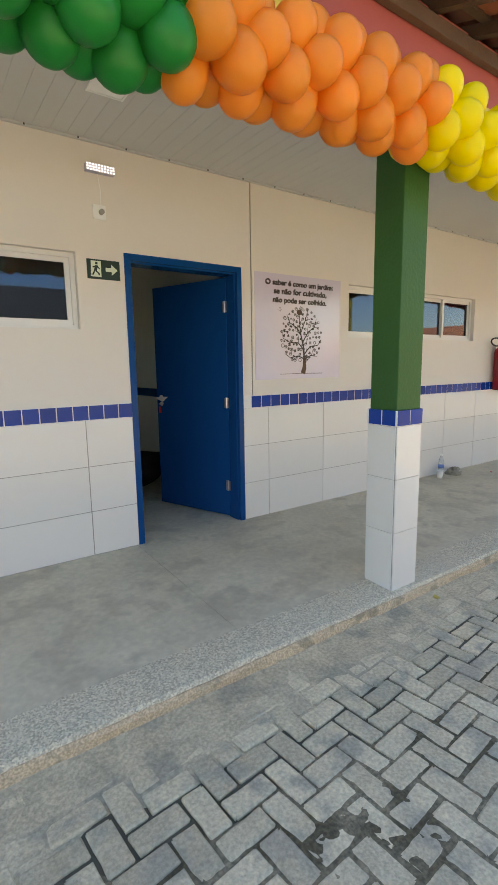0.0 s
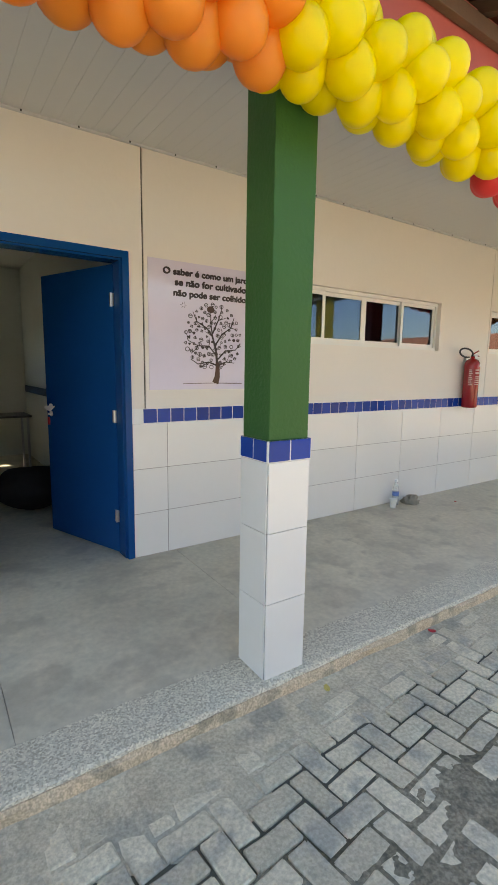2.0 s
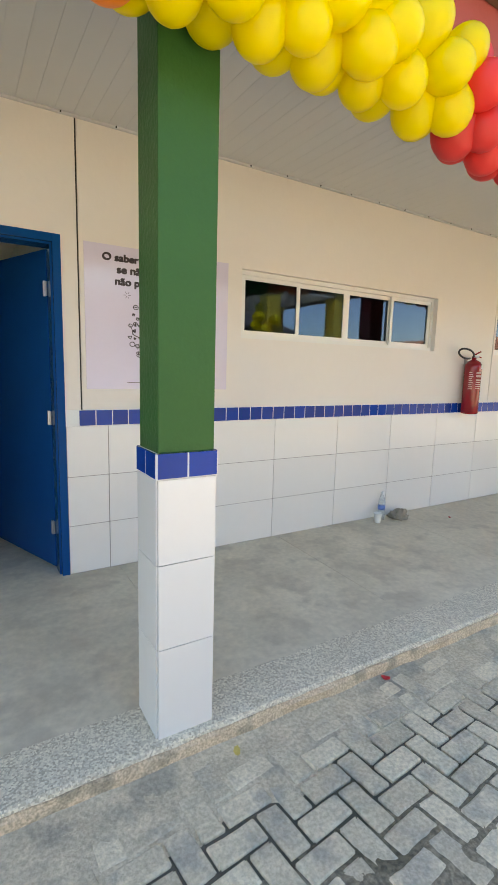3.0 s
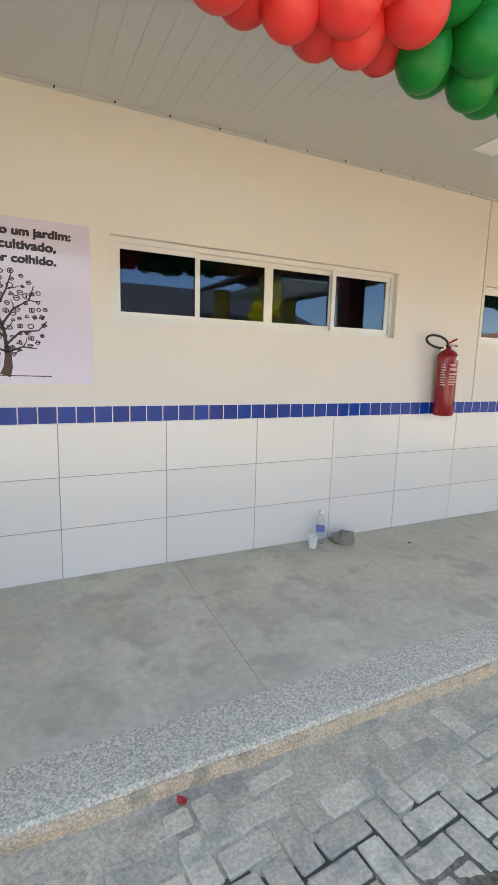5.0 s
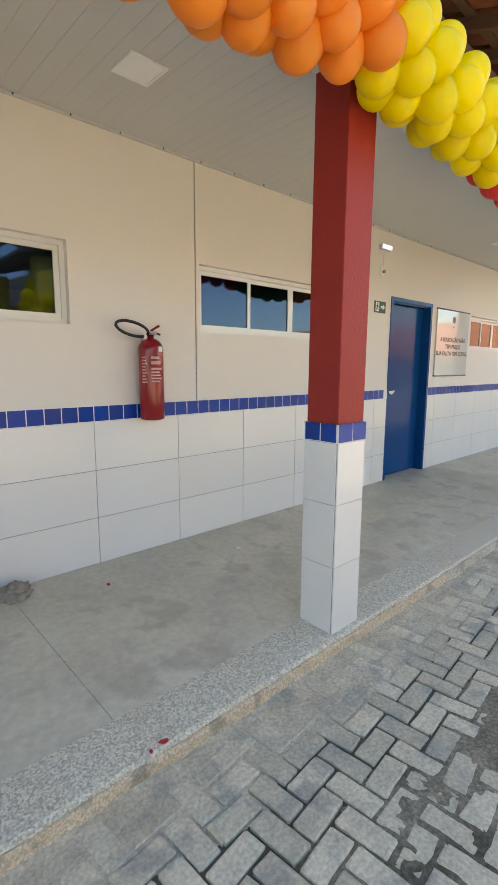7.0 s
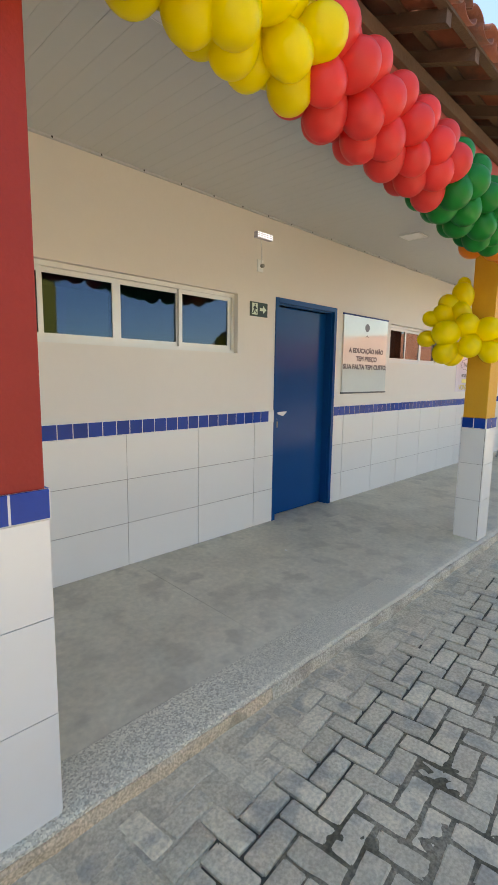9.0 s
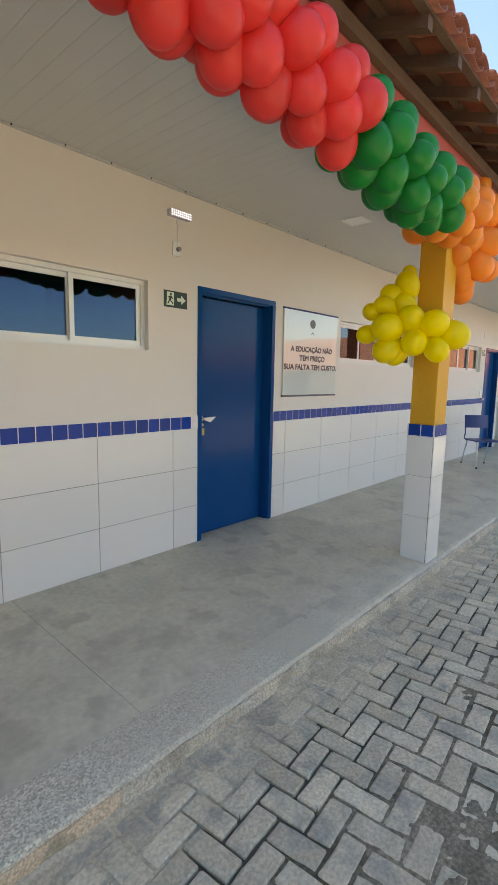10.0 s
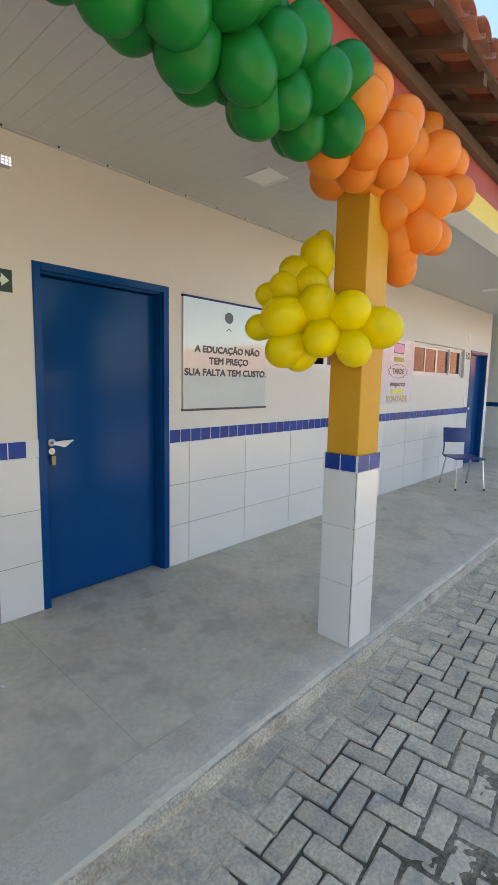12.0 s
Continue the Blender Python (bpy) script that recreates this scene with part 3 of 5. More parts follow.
def door(k, x0, x1, z1, angle=0.0, label=""):
    d = thing("door_%d" % k, (0, 0, 0), label, "door", "classroom doors", "structure")
    door_frame(d, x0, x1, z1)
    hx, hy = x1 - 0.062, (BACK - 0.012 if angle else WALL + 0.09)
    w = hx - (x0 + 0.062)
    bm = bmesh.new()
    add_box(bm, -w, 0, 0.0, 0.036, FLOOR_IN + 0.012, z1 - 0.062, 0.002)
    leaf = part("door_leaf", bm, M_BLUE, d, "flat blue door leaf")
    leaf.location = (hx, hy, 0)
    leaf.rotation_euler = (0, 0, radians(-angle))
    lever(leaf, -w + 0.06, 0.0, 1.155)
    keyhole(leaf, -w + 0.06, 0.0, 1.10, M_LEAF if not angle else M_PETAL)
    if angle:
        hinges(leaf, -0.012, 0.0, (1.915, 1.13, 0.415))
    return d


door(1, *DOORS[0][:2], DOORS[0][3], 70.0, "blue classroom door standing open into a dark room")
door(2, *DOORS[1][:2], DOORS[1][3], 0.0, "closed blue classroom door with chrome lever and key")
door(3, *DOORS[2][:2], DOORS[2][3], 0.0, "closed blue classroom door at the far end")

# ---- roof: beam plate, rafters, battens, clay tiles ----
EAVE_Y, EAVE_Z, SLOPE = 1.37, 3.12, 0.36


def roof_z(y):
    return EAVE_Z + (y - EAVE_Y) * SLOPE


plate = solid("roof_plate", [(X0, 22.0, 1.65, 1.695, 3.125, 3.20)], M_WOOD, "dark weathered timber roof plate", "beam", bevel=0.004)
RIDGE_Y = 5.8
bm = bmesh.new()
for ya, yb in ((1.69, RIDGE_Y), (RIDGE_Y, 8.5)):
    za = roof_z(ya) if ya < RIDGE_Y else roof_z(RIDGE_Y)
    zb = roof_z(yb) if yb <= RIDGE_Y else roof_z(RIDGE_Y) - (yb - RIDGE_Y) * SLOPE
    vs = [bm.verts.new((x, y, z + d)) for d in (0.14, 0.20) for x, y, z in
          ((X0, ya, za), (22.0, ya, za), (22.0, yb, zb), (X0, yb, zb))]
    for q in ((0, 3, 2, 1), (4, 5, 6, 7), (0, 1, 5, 4), (1, 2, 6, 5), (2, 3, 7, 6), (3, 0, 4, 7)):
        bm.faces.new([vs[i] for i in q])
roof = tagged(new("roof", mesh_of("roof", bm, M_CLAYS)), "clay-tiled gable roof of the school building", "roof", "", "structure")


def rafters():
    x = 1.35
    i = 0
    while x < 21.5:
        bm = bmesh.new()
        w, hgt = 0.026, 0.062
        ya, yb = EAVE_Y + 0.02 * noise.noise((x * 3, 0, 0)), 2.6
        vs = [bm.verts.new((x + sx * w, y, roof_z(y) + dz)) for y in (ya, yb) for sx, dz in ((-1, 0), (1, 0), (1, hgt), (-1, hgt))]
        for q in ((0, 1, 2, 3), (7, 6, 5, 4), (0, 4, 5, 1), (1, 5, 6, 2), (2, 6, 7, 3), (3, 7, 4, 0)):
            bm.faces.new([vs[k] for k in q])
        part("rafter", bm, M_WOOD, roof, "weathered dark rafter" if i == 0 else "")
        x += 0.365
        i += 1
    for y in (1.385, 1.60, 1.83, 2.10):
        bm = bmesh.new()
        z = roof_z(y) + 0.062
        add_box(bm, X0, 22.0, y - 0.022, y + 0.022, z, z + 0.016)
        part("batten", bm, M_WOOD, roof)


rafters()


def clay_tile_mesh(name, r0, r1, length, up):
    seg, th = 7, 0.012
    bm = bmesh.new()
    rings = []
    for y, r, lift in ((0.0, r0, 0.0), (length, r1, length * SLOPE)):
        ring = []
        for rr in (r, r - th):
            for k in range(seg + 1):
                a = math.pi * k / seg
                ring.append(bm.verts.new((rr * math.cos(a), y, lift + (rr * math.sin(a) * 0.62 if up else -rr * math.sin(a) * 0.62))))
        rings.append(ring)
    n = seg + 1
    for k in range(seg):
        for o in (0, n):
            bm.faces.new((rings[0][o + k], rings[0][o + k + 1], rings[1][o + k + 1], rings[1][o + k]))
        bm.faces.new((rings[0][k], rings[0][k + 1], rings[0][n + k + 1], rings[0][n + k]))
        bm.faces.new((rings[1][k], rings[1][k + 1], rings[1][n + k + 1], rings[1][n + k]))
    for o in (0, seg):
        bm.faces.new((rings[0][o], rings[1][o], rings[1][n + o], rings[0][n + o]))
    return mesh_of(name, bm, M_CLAY, True)


# ---- far surroundings: ground, opposite building ----
solid("ground", [(-600, 600, -600, 600, -0.5, -0.013)], M_SAND, "sandy joint earth of the yard", "ground")
solid("yard", [(-40, 60, -9.0, -3.6, -0.03, -0.004)], M_DIRT, "sunlit bare earth yard", "ground")


def slope(bm, x0, x1, y0, y1, z00, z10, z11, z01, t=0.1):
    """A tilted slab: corner heights in the order (x0,y0), (x1,y0), (x1,y1), (x0,y1)."""
    c = ((x0, y0, z00), (x1, y0, z10), (x1, y1, z11), (x0, y1, z01))
    vs = [bm.verts.new((x, y, z + d)) for d in (0.0, t) for x, y, z in c]
    for q in ((0, 3, 2, 1), (4, 5, 6, 7), (0, 1, 5, 4), (1, 2, 6, 5), (2, 3, 7, 6), (3, 0, 4, 7)):
        bm.faces.new([vs[i] for i in q])


def far_building():
    b = thing("distant_building", (0, 0, 0), "sunlit low cream school building with orange clay roof beyond the yard", "building")
    box_part("wall", b, M_OPPWALL, 34.0, 34.3, -30, 0.5, -0.05, 2.5)
    bm = bmesh.new()
    slope(bm, 33.0, 38.0, -30, 1.2, 2.05, 4.35, 4.35, 2.05)
    part("roof", bm, M_CLAYSUN, b, "bright orange clay tile roof")
    box_part("stripe", b, M_WHITE, 33.97, 34.0, -30, 0.5, 1.0, 1.25, label="white painted stripe")
    for i in range(6):
        box_part("opening", b, M_DARK, 33.96, 34.0, -28 + i * 4.6, -26.6 + i * 4.6, 1.5 if i % 3 else 0.0, 1.95, label="dark opening")


far_building()


def opposite_building():
    b = thing("opposite_building", (0, 0, 0), "low school building with brown clay roof facing the veranda", "building")
    box_part("wall", b, M_PLASTER2, -14.0, 11.5, -7.6, -7.45, -0.05, 2.75)
    bm = bmesh.new()
    slope(bm, -14.6, 12.1, -10.4, -6.5, 3.95, 3.95, 2.62, 2.62)
    slope(bm, -14.6, 12.1, -14.4, -10.4, 2.62, 2.62, 3.95, 3.95)
    part("roof", bm, M_OLDROOF, b, "weathered grey-brown clay roof")
    for i in range(5):
        box_part("window", b, M_DARK, -12.0 + i * 4.6, -10.0 + i * 4.6, -7.44, -7.41, 1.6, 2.1, label="dark window band")


opposite_building()


def covered_walk():
    """Short roofed passage across the yard, on yellow columns."""
    b = thing("covered_walk", (0, 0, 0), "roofed passage on sunlit yellow columns across the yard", "passage")
    for x, y in ((8.34, -2.95), (10.3, -2.95), (8.34, -5.6), (10.3, -5.6)):
        box_part("column", b, M_YELLOW, x, x + 0.34, y, y + 0.34, -0.02, 3.32, 0.006, label="yellow painted column")
    bm = bmesh.new()
    slope(bm, 8.0, 9.5, -6.6, -2.45, 3.28, 3.75, 3.75, 3.28, 0.06)
    slope(bm, 9.5, 11.0, -6.6, -2.45, 3.75, 3.28, 3.28, 3.75, 0.06)
    part("roof", bm, M_OLDROOF, b, "low gabled clay roof")
    box_part("ceiling", b, M_PLASTER2, 8.7, 10.28, -6.3, -2.62, 3.22, 3.26, label="white ceiling boards")


covered_walk()
far_bunch = thing("balloon_bunch", (0, 0, 0), "bunch of yellow balloons tied to the yellow passage column", "balloons")


# ---- wall fixtures ----
def exit_sign(x0, x1, z0, z1):
    s = thing("exit_sign", (0, 0, 0), "dark green emergency exit sign with pale arrow, on the wall", "sign", "exit signs")
    y = WALL - 0.003
    box_part("plate", s, M_SIGN, x0, x1, y, WALL, z0, z1)
    bm = bmesh.new()
    w, h = x1 - x0, z1 - z0

    def P(u, v):
        return (x0 + u * w, z0 + v * h)

    add_slab(bm, [P(0.56, 0.42), P(0.74, 0.42), P(0.74, 0.24), P(0.93, 0.52), P(0.74, 0.80), P(0.74, 0.62), P(0.56, 0.62)], y - 0.001, y)
    part("arrow", bm, M_PALE, s, "pale arrow")
    bm = bmesh.new()
    add_slab(bm, [P(0.10, 0.12), P(0.42, 0.12), P(0.42, 0.92), P(0.12, 0.92), P(0.12, 0.5)], y - 0.001, y)
    part("doorway_mark", bm, M_PALE, s, "pale doorway shape")
    bm = bmesh.new()
    for q in ([(0.25, 0.74), (0.32, 0.74), (0.32, 0.86), (0.25, 0.86)], [(0.20, 0.42), (0.29, 0.42), (0.33, 0.70), (0.24, 0.70)],
              [(0.28, 0.42), (0.37, 0.30), (0.37, 0.20), (0.33, 0.20), (0.33, 0.28), (0.23, 0.40)],
              [(0.20, 0.44), (0.24, 0.40), (0.18, 0.20), (0.12, 0.20), (0.12, 0.25), (0.16, 0.26)],
              [(0.31, 0.66), (0.39, 0.54), (0.36, 0.50), (0.29, 0.60)], [(0.24, 0.68), (0.25, 0.62), (0.18, 0.56), (0.15, 0.60)]):
        add_slab(bm, [P(*p) for p in q], y - 0.002, y - 0.001)
    part("pictogram", bm, M_SIGN, s, "dark pictogram bars")


exit_sign(1.762, 1.982, 2.017, 2.142)
exit_sign(9.624, 9.845, 2.013, 2.133)
exit_sign(17.11, 17.29, 1.99, 2.10)


def emergency_lamp(x0, x1, z0, z1, bx0, bx1, bz0, bz1):
    s = thing("emergency_lamp", (0, 0, 0), "lit white emergency LED lamp wired to a wall socket", "lamp", "emergency lamps")
    y = WALL - 0.045
    box_part("body", s, M_LAMPBODY, x0, x1, y, WALL, z0, z1, 0.004)
    bm = bmesh.new()
    nx, nz = 10, 3
    for i in range(nx):
        for j in range(nz):
            cx, cz = x0 + (i + 0.5) * (x1 - x0) / nx, z0 + (j + 0.5) * (z1 - z0) / nz
            add_box(bm, cx - 0.0055, cx + 0.0055, y - 0.003, y - 0.0005, cz - 0.0045, cz + 0.0045)
    part("led_rows", bm, M_LED, s, "bright white LED dots")
    bm = bmesh.new()
    cx = (bx0 + bx1) / 2 + 0.01
    add_tube(bm, [(cx - 0.01, WALL - 0.006, z0 + 0.005), (cx + 0.004, WALL - 0.008, (z0 + bz1) / 2), (cx, WALL - 0.012, (bz0 + bz1) / 2 + 0.02)], 0.0035, 8)
    part("cable", bm, M_WHITE, s, "thin white cable")
    box_part("socket_plate", s, M_WHITE, bx0, bx1, WALL - 0.010, WALL, bz0, bz1, 0.003)
    bm = bmesh.new()
    add_tube(bm, [(cx, WALL - 0.010, (bz0 + bz1) / 2), (cx, WALL - 0.035, (bz0 + bz1) / 2)], 0.016, 12)
    part("plug", bm, M_GROUT, s, "grey plug")


emergency_lamp(1.785, 1.970, 2.668, 2.716, 1.823, 1.908, 2.392, 2.482)
emergency_lamp(9.660, 9.852, 2.652, 2.700, 9.703, 9.775, 2.386, 2.486)


def wall_plate(x, z, label):
    p = thing("wall_plate", (0, 0, 0), label, "socket", "wall plates")
    box_part("plate", p, M_WHITE, x - 0.04, x + 0.04, WALL - 0.010, WALL, z - 0.058, z + 0.058, 0.003)
    box_part("rocker", p, M_WHITE, x - 0.012, x + 0.012, WALL - 0.014, WALL - 0.010, z - 0.02, z + 0.02, 0.002)


wall_plate(17.19, 2.35, "white plastic socket plate high on the cream wall")
wall_plate(17.19, 1.29, "white plastic light switch beside the far door")
notice = thing("notice", (0, 0, 0), "white paper notice taped to the far blue door", "notice")
box_part("sheet", notice, M_WHITE, 17.44, 17.63, WALL + 0.087, WALL + 0.089, 1.76, 1.95)
box_part("printed_bar", notice, M_PINK, 17.465, 17.60, WALL + 0.0855, WALL + 0.087, 1.885, 1.915)
box_part("printed_bar", notice, M_INK2, 17.465, 17.58, WALL + 0.0855, WALL + 0.087, 1.82, 1.835)


def extinguisher(cx, cy, z0):
    e = thing("fire_extinguisher", (cx, cy, z0), "glossy red fire extinguisher with black hose, hung on the wall", "extinguisher")
    bm = bmesh.new()
    prof = [(0.060, 0.0), (0.078, 0.006), (0.082, 0.016), (0.082, 0.465), (0.078, 0.492), (0.062, 0.518), (0.038, 0.535), (0.022, 0.540), (0.022, 0.565)]
    add_lathe(bm, prof, (0, 0, 0), 36)
    part("body", bm, M_EXT, e, "red enamelled cylinder", True)
    bm = bmesh.new()
    add_tube(bm, [(0, 0, 0.548), (0, 0, 0.585)], 0.017, 14)
    add_tube(bm, [(-0.02, -0.02, 0.572), (0.03, -0.03, 0.572)], 0.010, 10)
    part("valve", bm, M_STEEL, e, "metal valve")
    bm = bmesh.new()
    add_tube(bm, [(0.0, 0.0, 0.585), (0.015, -0.015, 0.60), (0.045, -0.04, 0.622)], 0.0075, 8)
    add_tube(bm, [(0.0, -0.01, 0.578), (0.022, -0.03, 0.575), (0.048, -0.045, 0.562)], 0.0065, 8)
    part("lever", bm, M_EXT, e, "red squeeze levers")
    bm = bmesh.new()
    pts = []
    for k in range(19):
        a = -0.25 + 2 * math.pi * 0.93 * k / 18
        pts.append((-0.135 + 0.115 * math.cos(a), -0.045 * math.sin(a) * 0.6 - 0.005, 0.605 + 0.038 * math.sin(a) - 0.22 * (-0.135 + 0.115 * math.cos(a) + 0.135) - 0.01))
    add_tube(bm, pts, 0.0095, 10)
    part("hose", bm, M_DARK, e, "black looped rubber hose", True)

    def wrap(a0, a1, z_0, z_1, r=0.0826):
        b = bmesh.new()
        n = max(2, int((a1 - a0) / 6))
        lo = [b.verts.new((r * math.cos(radians(a0 + (a1 - a0) * i / n)), r * math.sin(radians(a0 + (a1 - a0) * i / n)), z_0)) for i in range(n + 1)]
        hi = [b.verts.new((v.co.x, v.co.y, z_1)) for v in lo]
        for i in range(n):
            b.faces.new((lo[i], lo[i + 1], hi[i + 1], hi[i]))
        return b
    rows = [(0.405, 0.425), (0.37, 0.395), (0.335, 0.352), (0.315, 0.328), (0.295, 0.308), (0.275, 0.288), (0.255, 0.268)]
    for i, (a, b) in enumerate(rows):
        part("print_line", wrap(-122, -82 + 7 * (i % 3), a, b - 0.004), M_LABEL, e, "pale printed label lines" if i == 0 else "")
    for i in range(9):
        part("print_line", wrap(-168, -140 - 4 * (i % 3), 0.25 + i * 0.02, 0.259 + i * 0.02), M_LABEL, e)
    part("seal", wrap(-85, -58, 0.452, 0.486), M_WHITE, e, "small white paper seal")
    bm = bmesh.new()
    add_box(bm, -0.02, 0.02, 0.06, WALL - cy, 0.50, 0.55)
    part("bracket", bm, M_STEEL, e, "steel wall bracket")


extinguisher(6.845, 3.125, 1.083)


# ---- posters ----
def poster_garden():
    x0, x1, z0, z1 = 3.105, 4.085, 1.318, 2.192
    p = thing("poster", (0, 0, 0), "lilac-white glossy vinyl poster with lettering and a tree of small drawings", "poster")
    y = WALL - 0.003
    box_part("sheet", p, M_POSTER1, x0, x1, y, WALL - 0.0005, z0, z1)
    yt = y - 0.0012
    text_part("lettering", "O saber é como um jardim:", 0.765, 3.598, yt, 2.103, M_INK, p, 0.0034)
    text_part("lettering", "se não for cultivado,", 0.60, 3.603, yt, 2.033, M_INK, p, 0.0034)
    text_part("lettering", "não pode ser colhido.", 0.61, 3.597, yt, 1.963, M_INK, p, 0.0034)
    rng = random.Random(5)

    def stroke(bm, pts, w0, w1):
        n = len(pts) - 1
        a, b = [], []
        for i, (px, pz) in enumerate(pts):
            q, r = pts[max(i - 1, 0)], pts[min(i + 1, n)]
            d = Vector((r[0] - q[0], r[1] - q[1])).normalized()
            w = (w0 + (w1 - w0) * i / n) / 2
            a.append(bm.verts.new((px - d.y * w, y - 0.001, pz + d.x * w)))
            b.append(bm.verts.new((px + d.y * w, y - 0.001, pz - d.x * w)))
        for i in range(n):
            bm.faces.new((a[i], b[i], b[i + 1], a[i + 1]))

    cx, cz, R = 3.61, 1.695, 0.238
    bm = bmesh.new()
    stroke(bm, [(3.625, 1.362), (3.642, 1.41), (3.645, 1.47), (3.64, 1.52)], 0.055, 0.026)
    stroke(bm, [(3.36, 1.360), (3.6, 1.363), (3.86, 1.360)], 0.003, 0.006)
    part("trunk", bm, M_BROWN, p, "dark brown printed trunk")
    bm = bmesh.new()

    limbs = [[(3.64, 1.51), (3.63, 1.60), (3.60, 1.70), (3.585, 1.80), (3.585, 1.87)],
             [(3.645, 1.49), (3.57, 1.515), (3.48, 1.50), (3.42, 1.535)], [(3.63, 1.57), (3.57, 1.63), (3.48, 1.63), (3.40, 1.665)],
             [(3.60, 1.70), (3.55, 1.76), (3.47, 1.80), (3.44, 1.865)], [(3.64, 1.53), (3.71, 1.60), (3.80, 1.61), (3.845, 1.66)],
             [(3.62, 1.63), (3.68, 1.72), (3.76, 1.77), (3.785, 1.845)], [(3.60, 1.72), (3.65, 1.82), (3.68, 1.91)],
             [(3.645, 1.49), (3.72, 1.52), (3.79, 1.512)]]
    for k, pts in enumerate(limbs):
        stroke(bm, pts, 0.021 if k == 0 else 0.013, 0.005)
        for i, (px, pz) in enumerate(pts[1:]):
            qx, qz = pts[i]
            ang = math.atan2(pz - qz, px - qx) + (0.8 if (i + k) % 2 else -0.8)
            ln = rng.uniform(0.05, 0.08)
            tip = (px + ln * math.cos(ang), pz + ln * math.sin(ang))
            if math.hypot(tip[0] - cx, tip[1] - cz) < R:
                stroke(bm, [(px, pz), ((px + tip[0]) / 2 + 0.006, (pz + tip[1]) / 2), tip], 0.007, 0.003)
    part("branch_print", bm, M_INK, p, "thin dark printed branches")
    bm = bmesh.new()
    placed = []
    for _ in range(900):
        a, r = rng.uniform(0, 2 * math.pi), R * math.sqrt(rng.uniform(0.02, 1))
        ix, iz = cx + r * math.cos(a), cz + r * math.sin(a)
        if abs(ix - 3.63) < 0.03 and iz < 1.55 or any((ix - u) ** 2 + (iz - v) ** 2 < 0.031 ** 2 for u, v in placed):
            continue
        placed.append((ix, iz))
        s, k, w = rng.uniform(0.010, 0.018), rng.choice((3, 4, 4, 6, 8)), 0.0052
        t = rng.uniform(0, 6)
        ring = [(ix + s * math.cos(t + 2 * math.pi * j / k), iz + s * 0.85 * math.sin(t + 2 * math.pi * j / k)) for j in range(k + 1)]
        for q, r2 in zip(ring, ring[1:]):
            stroke(bm, [q, r2], w, w)
        if rng.random() < 0.6:
            stroke(bm, [(ix - s * 0.6, iz), (ix + s * 0.6, iz + 0.002)], w, w)
        if rng.random() < 0.35:
            stroke(bm, [(ix, iz - s * 0.6), (ix, iz + s * 0.6)], w * 2, w)
    for j in range(6):
        a = j * math.pi / 3
        stroke(bm, [(3.365 + 0.008 * math.cos(a), 1.905 + 0.008 * math.sin(a)), (3.365 + 0.024 * math.cos(a), 1.905 + 0.024 * math.sin(a))], 0.004, 0.002)
    tagged(part("line_drawing", bm, M_INK, p), "tiny dark line drawings", "", "", "stuff")
    bm = bmesh.new()
    add_slab(bm, [(3.585 + 0.032 * math.cos(j * math.pi / 8), 1.965 - 0.075 + 0.024 * math.sin(j * math.pi / 8)) for j in range(16)], y - 0.0012, y)
    part("crown_dot", bm, M_BROWN, p, "dark oval at the treetop")


poster_garden()


def poster_price():
    x0, x1, z0, z1 = 11.045, 11.985, 1.332, 2.172
    p = thing("poster", (0, 0, 0), "glossy pale grey vinyl poster with slate lettering and dark rods", "poster")
    y = WALL - 0.012
    box_part("sheet", p, M_POSTER2, x0, x1, y, y + 0.002, z0, z1)
    for z in (z0, z1):
        bm = bmesh.new()
        add_tube(bm, [(x0 - 0.01, WALL - 0.008, z), (x1 + 0.01, WALL - 0.008, z)], 0.009, 10)
        part("rod", bm, M_CHAIR if z > 2 else M_INK2, p, "dark hanging rod")
    yt = y - 0.0012
    text_part("lettering", "A EDUCAÇÃO NÃO", 0.735, 11.525, yt, 1.772, M_INK2, p, 0.0036)
    text_part("lettering", "TEM PREÇO", 0.445, 11.528, yt, 1.684, M_INK2, p, 0.0036)
    text_part("lettering", "SUA FALTA TEM CUSTO.", 0.925, 11.522, yt, 1.594, M_INK2, p, 0.0036)
    bm = bmesh.new()
    add_slab(bm, [(11.52 + 0.048 * math.cos(j * math.pi / 10), 2.055 + 0.044 * math.sin(j * math.pi / 10)) for j in range(20)], y - 0.001, y)
    part("emblem", bm, M_INK2, p, "dark round emblem")
    bm = bmesh.new()
    add_slab(bm, [(11.49, 1.945), (11.52, 1.965), (11.55, 1.945), (11.55, 1.952), (11.52, 1.975), (11.49, 1.952)], y - 0.001, y)
    part("emblem", bm, M_INK2, p)


poster_price()


